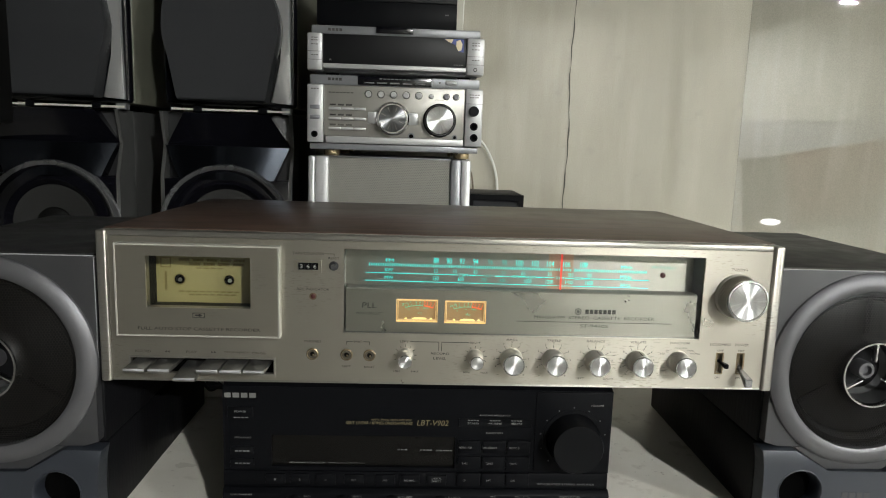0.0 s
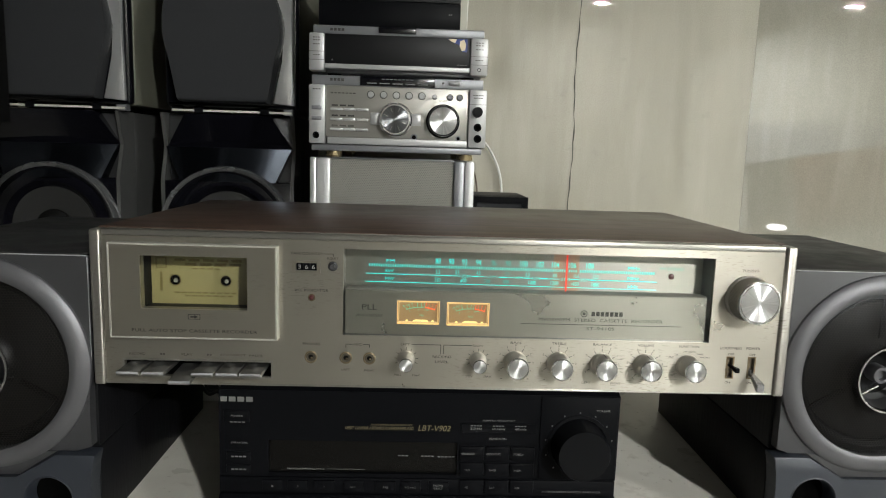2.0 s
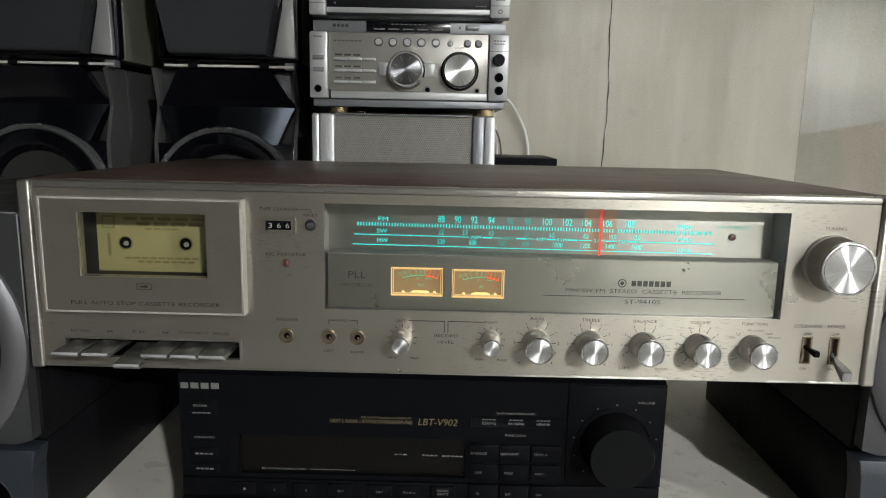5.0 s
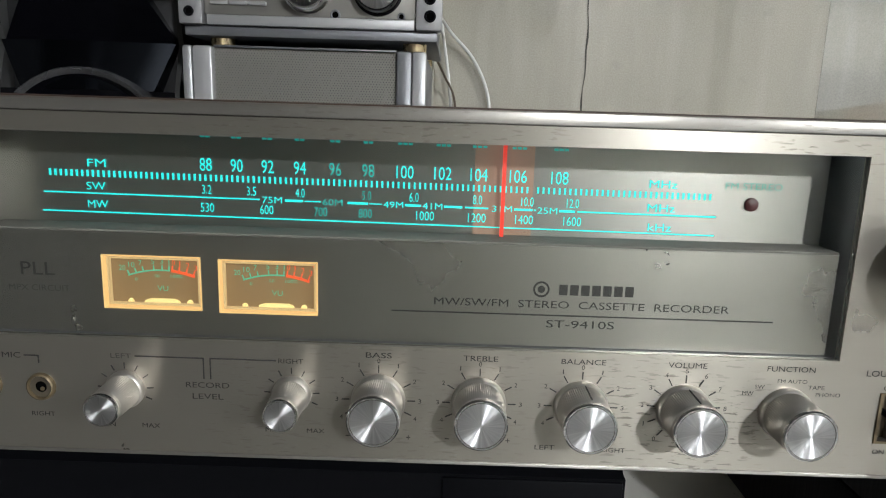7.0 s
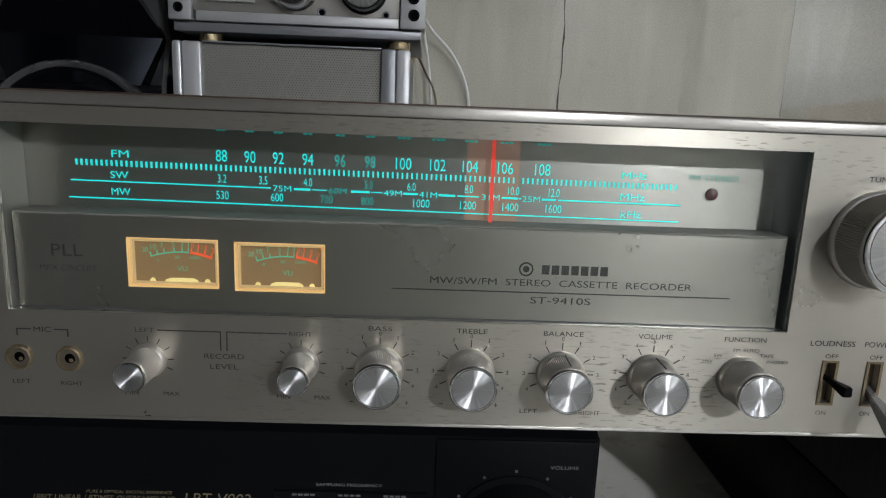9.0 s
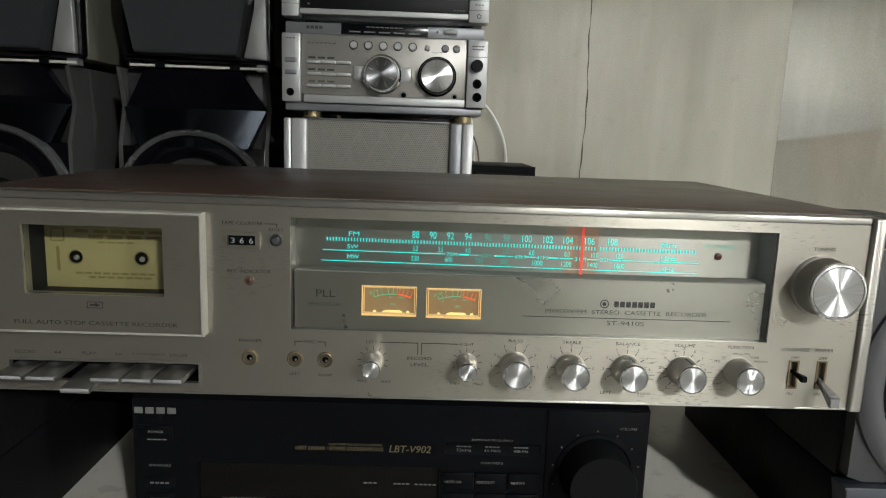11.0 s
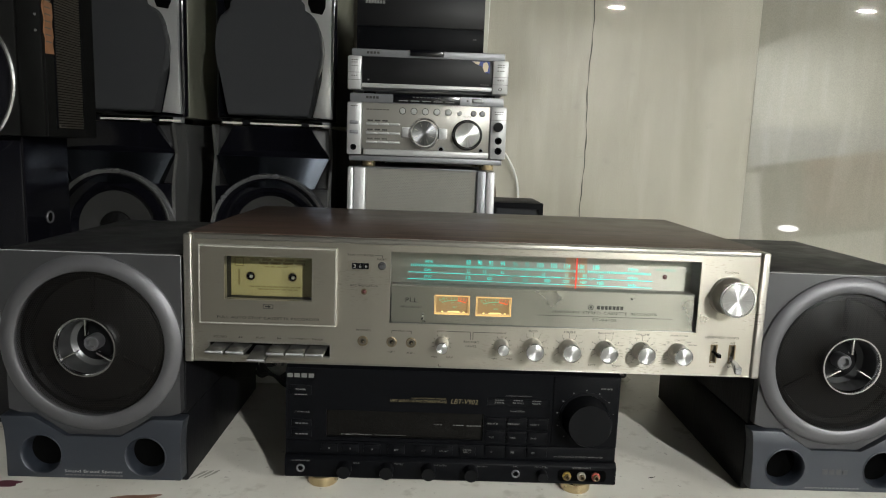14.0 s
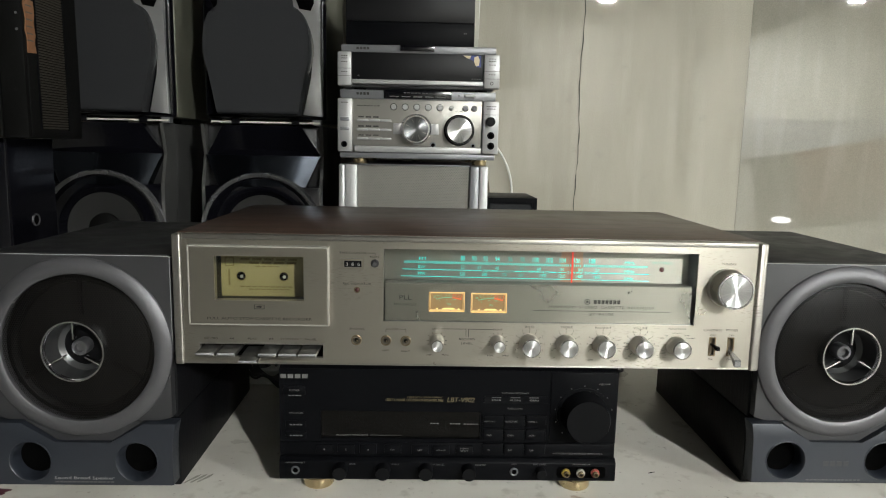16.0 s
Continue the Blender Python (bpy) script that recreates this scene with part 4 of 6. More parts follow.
for sx in (0.2544, 0.2739):
    text(panel, "OFF", sx, 0.1915, 0.0058, 0.0019, 0.0, INK)
    text(panel, "ON", sx - 0.001, 0.1655, 0.0045, 0.0019, 0.0, INK)
    part("switch_slot", pierced(sx - 0.0036, sx + 0.0036, 0.1690, 0.1895, [(sx - 0.0024, sx + 0.0024, 0.1700, 0.1885)], -0.0005, 0.0002), DULL_BRASS, panel)
    part("switch_well", box(sx - 0.004, sx + 0.004, 0.0038, 0.0058, 0.168, 0.190), SWITCH_BROWN, panel)


def lever(x, z, dx, dz, length, w, h, mat, label):
    bm = bmesh.new()
    rings = []
    for s, k in ((0.0, 0.5), (0.35, 0.55), (0.92, 1.1), (1.0, 1.0)):
        cx, cz, cy = x + dx * s, z + dz * s, 0.006 - (length + 0.006) * s
        rings.append([bm.verts.new((cx + a * w * k / 2, cy, cz + b * h * k / 2)) for a, b in ((-1, -1), (1, -1), (1, 1), (-1, 1))])
    for a, b in zip(rings, rings[1:]):
        for i in range(4):
            bm.faces.new((a[i], a[(i + 1) % 4], b[(i + 1) % 4], b[i]))
    bm.faces.new(rings[0])
    bm.faces.new(rings[-1][::-1])
    bmesh.ops.bevel(bm, geom=bm.edges[:], offset=0.0004, segments=2, affect="EDGES")
    part("switch_lever", bm, mat, rx, label)


lever(0.2544, 0.1810, 0.0015, -0.0010, 0.0125, 0.0036, 0.0040, BLACK, "dark switch lever")
lever(0.2739, 0.1770, 0.0, -0.0105, 0.0200, 0.0064, 0.0066, SATIN_RIM, "bright metal power lever")

# dial window
part("dial_plate", box(-0.1000, 0.2318, 0.0220, 0.0240, 0.2300, 0.2830), brushed("dial_grey", (0.40, 0.384, 0.350), 0.33, 0.1), rx, "grey metal dial plate")
# slate back, right side, floor and roof put the recess shade into colour
part("dial_gap_shade", box(-0.1020, 0.2420, 0.0330, 0.0350, 0.1970, 0.2840), SILVER_DARK, rx)
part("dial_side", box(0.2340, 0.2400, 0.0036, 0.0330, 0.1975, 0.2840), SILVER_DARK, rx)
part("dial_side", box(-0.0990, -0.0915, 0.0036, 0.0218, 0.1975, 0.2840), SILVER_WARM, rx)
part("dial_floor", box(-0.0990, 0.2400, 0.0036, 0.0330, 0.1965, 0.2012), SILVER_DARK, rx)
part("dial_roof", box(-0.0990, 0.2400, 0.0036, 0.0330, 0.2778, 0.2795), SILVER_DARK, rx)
low = part("meter_panel", pierced(-0.0895, 0.2312, 0.2015, 0.2405, [(-0.0443, -0.0069, 0.2111, 0.2321), (-0.0004, 0.0372, 0.2106, 0.2316)], 0.0062, 0.0200), ALU_LOWER, rx, "grey brushed meter panel")
part("meter_panel_lip", box(-0.0895, 0.2312, 0.0060, 0.0215, 0.2406, 0.2416, 0.0003), surface("matt_grey_lip", (0.21, 0.20, 0.18), 0.7, spec=0.1, stain=0.15), low)
glass = part("dial_glass", box(-0.0908, 0.2333, 0.0012, 0.0026, 0.2017, 0.2773), GLASS, rx, "clear dial window")
glass.visible_shadow = False
DY = 0.0218


def dz(x, z):
    return z - 0.0018 * (x - 0.06) / 0.262


def lit(word, x, z, w, h, mat=TEAL):
    text(rx, word, x, dz(x, z), w, h, DY, mat, "dial_print_or_mirror")


bm = bmesh.new()
x, i = -0.0700, 0
while x < 0.1880:
    if not 0.1165 < x < 0.1195:
        strip(x, dz(x, 0.2586), x, dz(x, 0.2611), 0.00072, DY, bm)
    x += 0.00209
part("dial_ticks", bm, TEAL, rx, "glowing turquoise tick marks", smooth=0)
DIM = {96, 98}
for f, x in ((88, -0.009), (90, 0.003), (92, 0.0150), (94, 0.0275), (96, 0.0412), (98, 0.0540), (100, 0.0683), (102, 0.0830), (104, 0.0970), (106, 0.1122), (108, 0.1283)):
    lit(str(f), x, 0.2650, 0.0047 if f < 100 else 0.0067, 0.0050, TEAL_DIM if f in DIM else TEAL)
    # dim glowing bars paint the figures' reflection along the window's top
    bars(rx, x, dz(x, 0.2758), 0.0042 if f < 100 else 0.006, 0.0009, DY, TEAL_DIM, 2 if f < 100 else 3, "dial_print_or_mirror")
for word, x in (("3.2", -0.009), ("3.5", 0.0085), ("4.0", 0.0275), ("5.0", 0.0535), ("6.0", 0.0720), ("8.0", 0.0968), ("10.0", 0.1163), ("12.0", 0.1340)):
    lit(word, x, 0.2553, 0.0012 * len(word), 0.0036, TEAL_DIM if word == "5.0" else TEAL)
for word, x in (("530", -0.009), ("600", 0.0143), ("700", 0.0355), ("800", 0.0530), ("1000", 0.0765), ("1200", 0.0968), ("1400", 0.1153), ("1600", 0.1342)):
    lit(word, x, 0.2482, 0.00175 * len(word), 0.0036, TEAL_DIM if word in ("700", "800") else TEAL)
for word, x in (("75M", 0.0165), ("60M", 0.0402), ("49M", 0.0640), ("41M", 0.0793), ("31M", 0.1065), ("25M", 0.1242)):
    lit(word, x, 0.2521, 0.0078, 0.0025, TEAL_DIM if word == "60M" else TEAL)
bm = bmesh.new()
for a, b, w in ((-0.073, 0.0115, 0.0005), (0.0215, 0.0285, 0.0009), (0.0292, 0.0355, 0.0004), (0.046, 0.054, 0.0009), (0.0546, 0.0594, 0.0004), (0.0685, 0.0748, 0.0009),
                (0.0838, 0.0910, 0.0009), (0.0920, 0.1012, 0.0006), (0.1112, 0.1185, 0.0009), (0.1190, 0.1198, 0.0005), (0.1288, 0.1350, 0.0009), (0.136, 0.190, 0.0006)):
    strip(a, dz(a, 0.2521), b, dz(b, 0.2521), w, DY, bm)
strip(-0.074, dz(-0.074, 0.2447), 0.190, dz(0.190, 0.2447), 0.0005, DY, bm)
part("dial_lines", bm, TEAL, rx, smooth=0)
lit("FM", -0.0515, 0.2640, 0.0072, 0.0030)
lit("SW", -0.0523, 0.2550, 0.0075, 0.0030)
lit("MW", -0.0520, 0.2479, 0.0080, 0.0030)
lit("MHz", 0.1685, 0.2641, 0.0108, 0.0030)
lit("MHz", 0.1685, 0.2548, 0.0108, 0.0030)
lit("kHz", 0.1685, 0.2472, 0.0092, 0.0030)
lit("FM STEREO", 0.2035, 0.2646, 0.0220, 0.0026, TEAL_FAINT)
part("stereo_lamp", lathe(0.2032, 0.2566, [(0.0027, DY), (0.0026, DY - 0.0008), (0.0014, DY - 0.0014), (0, DY - 0.0016)], 20), LED_DARK, rx, "unlit dark red lamp")
part("needle_glow", box(0.0953, 0.1182, DY - 0.0002, DY + 0.0002, 0.2400, 0.2776), glow("needle_light", (0.60, 0.37, 0.25), 0.25), rx, "pink light behind the needle")
part("needle", box(0.1056, 0.1071, 0.0170, 0.0178, 0.2408, 0.2776), NEEDLE, rx, "glowing red tuning needle")

# meters
for mx0, mx1, mz0, mz1 in ((-0.0443, -0.0069, 0.2111, 0.2321), (-0.0004, 0.0372, 0.2106, 0.2316)):
    cx, cz = (mx0 + mx1) / 2, (mz0 + mz1) / 2
    vu = part("level_meter", pierced(mx0 + 0.0001, mx1 - 0.0001, mz0 + 0.0001, mz1 - 0.0001, [(mx0 + 0.0005, mx1 - 0.0005, mz0 + 0.0005, mz1 - 0.0005)], 0.0056, 0.0098), AMBER_EDGE, rx, "amber-lit level meter")
    part("glass_rim", pierced(mx0 + 0.0012, mx1 - 0.0012, mz0 + 0.0012, mz1 - 0.0012, [(mx0 + 0.0018, mx1 - 0.0018, mz0 + 0.0018, mz1 - 0.0018)], 0.0074, 0.0097), AMBER_RIM, vu)
    part("meter_face", box(mx0 + 0.0001, mx1 - 0.0001, 0.0100, 0.0110, mz0 + 0.0001, mz1 - 0.0001), AMBER_FACE, vu)
    fy = 0.0099
    ox, oz = cx + 0.0022, cz - 0.0322
    part("scale_arc", arc(ox, oz, 0.0360, 110.5, 85, 0.0005, fy), VU_TEAL, vu)
    part("scale_arc", arc(ox, oz, 0.0358, 84, 69.5, 0.0010, fy), VU_RED, vu)
    bm, bm2 = bmesh.new(), bmesh.new()
    for a in (110, 105.5, 101, 94.5, 89.5, 85.5):
        strip(ox + 0.0362 * math.cos(radians(a)), oz + 0.0362 * math.sin(radians(a)), ox + 0.0382 * math.cos(radians(a)), oz + 0.0382 * math.sin(radians(a)), 0.0004, fy, bm)
    for a in (83.5, 79.5, 75, 70.5):
        strip(ox + 0.0362 * math.cos(radians(a)), oz + 0.0362 * math.sin(radians(a)), ox + 0.0384 * math.cos(radians(a)), oz + 0.0384 * math.sin(radians(a)), 0.0005, fy, bm2)
    part("scale_ticks", bm, VU_TEAL, vu, smooth=0)
    part("scale_ticks", bm2, VU_RED, vu, smooth=0)
    for word, a, mat in (("20", 112, VU_TEAL), ("10", 106.5, VU_TEAL), ("7", 101.5, VU_TEAL), ("5", 94.5, VU_TEAL), ("3", 89.5, VU_TEAL), ("1", 85.5, VU_TEAL),
                         ("0", 83, VU_RED), ("1", 79.5, VU_RED), ("2", 75, VU_RED), ("3", 70.5, VU_RED)):
        text(vu, word, ox + 0.0398 * math.cos(radians(a)), oz + 0.0398 * math.sin(radians(a)), 0.0004 if word == "1" else 0.0012 * len(word), 0.0021, fy, mat, "numeral")
    text(vu, "VU", cx + 0.0025, cz - 0.0030, 0.0042, 0.0021, fy, VU_TEAL)
    text(vu, "0", cx - 0.0075, cz + 0.0004, 0.0010, 0.0012, fy, VU_TEAL, "numeral")
    text(vu, "50", cx + 0.0005, cz + 0.0018, 0.0020, 0.0012, fy, VU_TEAL, "numeral")
    text(vu, "100%", cx + 0.0080, cz + 0.0018, 0.0046, 0.0012, fy, VU_TEAL, "numeral")
    text(vu, "-", cx - 0.0095, cz + 0.0086, 0.0014, 0.0004, fy, VU_TEAL, "numeral")
    text(vu, "+", cx + 0.0165, cz + 0.0082, 0.0016, 0.0016, fy, VU_RED, "numeral")
    part("meter_lamp", plate([(cx - 0.0050, mz0 + 0.0010), (cx + 0.0095, mz0 + 0.0010), (cx + 0.0088, mz0 + 0.0026), (cx + 0.0070, mz0 + 0.0034), (cx - 0.0022, mz0 + 0.0034), (cx - 0.0045, mz0 + 0.0026)], 0.0092, 0.0098), AMBER_HOT, vu, "glowing meter lamp")
    for gx in (-0.0100, 0.0128):
        part("light_spot", lathe(cx + gx, mz0 + 0.0020, [(0, 0.0094), (0.0011, 0.0094), (0.0012, 0.0098)], 16), AMBER_HOT, vu)
LY = 0.0062
text(low, "PLL", -0.0685, 0.2259, 0.0128, 0.0050, LY, INK)
text(low, "MPX CIRCUIT", -0.0685, 0.2184, 0.0232, 0.0024, LY, INK_WORN)
part("maker_mark", lathe(0.1215, 0.2240, [(0.0024, LY), (0.0024, LY - 0.0003), (0.0031, LY - 0.0003), (0.0031, LY)], 28, closed=True), INK, low)
part("maker_mark", lathe(0.1215, 0.2240, [(0, LY), (0.0014, LY), (0.0014, LY - 0.0003), (0, LY - 0.0003)], 20), INK, low)
bars(low, 0.1422, 0.2240, 0.0290, 0.0040, LY, INK, 7, "maker_plate")
text(low, "MW/SW/FM  STEREO  CASSETTE  RECORDER", 0.1370, 0.2182, 0.1115, 0.0029, LY, INK)
part("rule_line", strip(0.0652, 0.2139, 0.2098, 0.2139, 0.0005, LY), INK, low)
text(low, "ST-9410S", 0.1370, 0.2106, 0.0258, 0.0030, LY, INK)

# ---- integrated amplifier under the receiver ----
amp = thing("amplifier", (-0.02, 0.17, TABLE), "black stereo amplifier on brass feet under the receiver", "amplifier")
part("chassis", box(-0.194, 0.154, 0.010, 0.340, 0.030, 0.1495, 0.002), BLACK, amp)
part("front_panel", pierced(-0.1990, 0.1580, 0.0700, 0.1500, [(-0.1560, 0.0130, 0.0735, 0.1040)], 0.0, 0.0098), BLACK, amp, "satin black upper front")
part("bevel", plate([(0.0, 0.1502), (0.0098, 0.1502), (0.0098, 0.1535), (0.006, 0.1535)], -0.1985, 0.1575, axis="x"), BLACK, amp)
part("display_window", box(-0.1560, 0.0130, 0.0035, 0.0060, 0.0735, 0.1040), surface("smoked_window", (0.0055, 0.005, 0.0045), 0.25, spec=0.2, stain=0.5, stain_scale=30), amp, "dark glossy display window")
part("button_strip", box(-0.1990, 0.1575, -0.0015, 0.0098, 0.0545, 0.0697, 0.0008), BLACK, amp)
part("lower_front", plate([(-0.0005, 0.0275), (-0.0065, 0.0310), (-0.0065, 0.0500), (-0.0025, 0.0542), (0.0098, 0.0542), (0.0098, 0.0275)], -0.1990, 0.1585, 0.0006, axis="x"), BLACK, amp)
bars(amp, -0.1835, 0.1415, 0.0300, 0.0044, 0.0, surface("pale_maker_print", (0.115, 0.115, 0.11), 0.5), 4, "maker_plate")
part("power_button", box(-0.1950, -0.1720, -0.0012, 0.0010, 0.1210, 0.1310, 0.0006), BLACK, amp)
text(amp, "POWER", -0.1830, 0.1265, 0.0105, 0.0018, -0.0012, WHITE_INK)
bars(amp, -0.1830, 0.1205, 0.0140, 0.0012, 0.0, GREY_INK, 4)
text(amp, "SPEAKERS", -0.1815, 0.1012, 0.0150, 0.0016, 0.0, GREY_INK)
for z in (0.0885, 0.0765):
    part("speaker_button", box(-0.1930, -0.1715, -0.0010, 0.0010, z - 0.0035, z + 0.0045, 0.0005), BLACK, amp)
    bars(amp, -0.1820, z, 0.0140, 0.0012, -0.0010, GREY_INK, 4)
text(amp, "PURE & OPTICAL DIGITAL REFERENCE", -0.0465, 0.1200, 0.0370, 0.0014, 0.0, GOLD_INK, italic=0.2)
text(amp, "18BIT LINEAR / 8TIMES OVERSAMPLING", -0.0575, 0.1168, 0.0610, 0.0028, 0.0, GOLD_INK, italic=0.2)
text(amp, "LBT-V902", -0.0085, 0.1175, 0.0290, 0.0052, 0.0, GOLD_INK, italic=0.2)
text(amp, "SAMPLING FREQUENCY", 0.0490, 0.1255, 0.0290, 0.0016, 0.0, WHITE_INK)
part("frequency_window", box(0.0160, 0.0830, 0.0010, -0.0005, 0.1145, 0.1225, 0.0004), BLACK, amp)
for word, x in (("32kHz", 0.0290), ("44.1kHz", 0.0490), ("48kHz", 0.0690)):
    text(amp, word, x, 0.1180, 0.0105 if len(word) < 6 else 0.0120, 0.0020, -0.0005, WHITE_INK)
    bars(amp, x, 0.1207, 0.0105, 0.0008, -0.0005, GREY_INK, 4)
text(amp, "FUNCTION", 0.0490, 0.1085, 0.0150, 0.0017, 0.0, WHITE_INK)
rowsz = ((0.0945, ("VIDEO1/CD", "VIDEO2/DAT", "VIDEO 3")), (0.0790, ("TAPE", "TUNER", "PHONO")), (0.0630, ("CD", "DAT", "DBS")))
for z, words in rowsz:
    for i, word in enumerate(words):
        x = 0.0262 + i * 0.0228
        y = -0.0032 if z < 0.07 else -0.0018
        part("function_button", box(x - 0.0108, x + 0.0108, y, 0.0010, z - 0.0055, z + 0.0068, 0.0007), BLACK, amp)
        text(amp, word, x - 0.0040, z + 0.0002, 0.00135 * len(word), 0.0018, y, WHITE_INK)
text(amp, "PROGRAM FUNCTION", -0.1235, 0.0758, 0.0330, 0.0016, 0.0034, WHITE_INK)
part("rule_line", strip(-0.1040, 0.0758, -0.0700, 0.0758, 0.0003, 0.0034), GREY_INK, amp)
for word, x in (("1", -0.1520), ("2", -0.1295), ("3", -0.1060), ("SET", -0.0800), ("SAT", -0.0510), ("EQ REC", -0.0285), ("DIGITAL DIRECT", -0.0035)):
    part("program_button", box(x - 0.0090, x + 0.0090, -0.0030, -0.0005, 0.0575, 0.0675, 0.0006), BLACK, amp)
    if word == "DIGITAL DIRECT":
        text(amp, "DIGITAL", x, 0.0645, 0.0090, 0.0016, -0.0030, WHITE_INK)
        text(amp, "DIRECT", x, 0.0618, 0.0082, 0.0016, -0.0030, WHITE_INK)
    else:
        text(amp, word, x, 0.0622, 0.0016 * len(word), 0.0017, -0.0030, WHITE_INK)
bars(amp, -0.036, 0.0895, 0.010, 0.0010, 0.0034, GREY_INK, 3)
bars(amp, -0.014, 0.0893, 0.012, 0.0010, 0.0034, GREY_INK, 4)
bars(amp, 0.003, 0.0891, 0.016, 0.0010, 0.0034, GREY_INK, 5)


def black_knob(x, z, r, length, y0, owner, name="knob", n=60):
    bm = lathe(x, z, [(r * 1.03, y0), (r, y0 - 0.001), (r * 0.97, y0 - length * 0.9), (r * 0.92, y0 - length), (r * 0.85, y0 - length * 1.0), (0, y0 - length * 1.0)], n)
    return part(name, bm, BLACK_KNOB, owner)


part("volume_plate", box(0.0865, 0.1570, -0.0012, 0.0010, 0.0720, 0.1490, 0.0008), BLACK, amp)
part("volume_ring", lathe(0.1220, 0.1040, [(0.0285, -0.0012), (0.0285, -0.0022), (0.0255, -0.0026), (0.0250, -0.0012)], 64), BLACK, amp)
black_knob(0.1220, 0.1040, 0.0242, 0.0240, -0.0012, amp, "volume_knob", 80)
bm = bmesh.new()
for i in range(11):
    a = radians(225 - i * 27)
    strip(0.1220 + 0.0300 * math.cos(a), 0.1040 + 0.0300 * math.sin(a), 0.1220 + 0.0312 * math.cos(a), 0.1040 + 0.0312 * math.sin(a), 0.0011, -0.0012, bm)
part("volume_dots", bm, GREY_INK, amp, smooth=0)
text(amp, "VOLUME", 0.1430, 0.1368, 0.0125, 0.0017, -0.0012, WHITE_INK)
text(amp, "INTEGRATED STEREO AMPLIFIER", 0.1180, 0.0592, 0.0540, 0.0018, -0.0015, GREY_INK)
FYA = -0.0065
text(amp, "HEADPHONES", -0.1820, 0.0490, 0.0200, 0.0016, FYA, GREY_INK)
for x, word in ((-0.1345, "BASS"), (-0.0895, "TREBLE"), (-0.0445, "SAT LEVEL"), (0.0010, "BALANCE")):
    black_knob(x, 0.0420, 0.0075, 0.0120, FYA, amp)
    text(amp, word, x + 0.0125, 0.0478, 0.0016 * len(word), 0.0016, FYA, GREY_INK)


def jack(x, z, y, r, rim, owner, name="jack_socket"):
    s = part(name, lathe(x, z, [(r * 0.6, y + 0.001), (r * 0.6, y - 0.001), (r * 0.8, y - 0.0016), (r, y - 0.0012), (r, y + 0.0005)], 24), rim, owner)
    part("socket_hole", lathe(x, z, [(0, y - 0.0004), (r * 0.61, y - 0.0004), (r * 0.61, y + 0.0004), (0, y + 0.0004)], 16), SHADE_AND_SCRATCH_BLACK, s)


jack(-0.1820, 0.0405, FYA, 0.0045, GREY_RING, amp)
jack(0.0495, 0.0405, FYA, 0.0045, GREY_RING, amp)
text(amp, "MIC", 0.0495, 0.0490, 0.0050, 0.0016, FYA, GREY_INK)
text(amp, "MIC LEVEL", 0.0770, 0.0490, 0.0140, 0.0016, FYA, GREY_INK)
black_knob(0.0780, 0.0410, 0.0055, 0.0090, FYA, amp)
part("socket_recess", plate([(0.0975, 0.0340), (0.1455, 0.0340), (0.1475, 0.0370), (0.1475, 0.0440), (0.1455, 0.0465), (0.0975, 0.0465), (0.0955, 0.0440), (0.0955, 0.0370)], FYA - 0.0006, FYA + 0.0002), SHADE_AND_SCRATCH_BLACK, amp)
for x, mat in ((0.1050, RCA_YELLOW), (0.1207, RCA_WHITE), (0.1362, RCA_RED)):
    part("phono_socket", lathe(x, 0.0402, [(0.0046, FYA), (0.0046, FYA - 0.0030), (0.0024, FYA - 0.0032), (0.0022, FYA - 0.001)], 24), mat, amp)
    part("socket_collar", lathe(x, 0.0402, [(0.0030, FYA - 0.0030), (0.0030, FYA - 0.0065), (0.0020, FYA - 0.0067), (0.0018, FYA - 0.0030)], 20), DULL_BRASS, amp)
text(amp, "VIDEO INPUT", 0.1210, 0.0492, 0.0200, 0.0016, FYA, GREY_INK)
for x in (-0.1620, 0.1210):
    for y in (0.022, 0.300):
        part("foot", lathe(x, y, [(0, TABLE), (0.0155, TABLE), (0.0168, TABLE + 0.002), (0.0168, 0.0225), (0.0150, 0.0240), (0.0150, 0.0300), (0, 0.0300)], 36, axis="z"), BRASS, amp, "brass foot")

# ---- the pair of bookshelf loudspeakers ----
LX, LZ = -0.4025, 0.1692


def drill(ob, bm):
    """Cuts the solid bm, given in world metres like a part, out of a part."""
    bit = part("bit", bm, SHADE_AND_SCRATCH_BLACK, ob.parent)
    cut = ob.modifiers.new("cut", "BOOLEAN")
    cut.object = bit
    bpy.context.view_layer.update()
    me = bpy.data.meshes.new_from_object(ob.evaluated_get(bpy.context.evaluated_depsgraph_get()))
    ob.modifiers.remove(cut)
    me.shade_smooth()
    me.set_sharp_from_angle(angle=radians(25))
    ob.data = me
    bpy.data.objects.remove(bit)


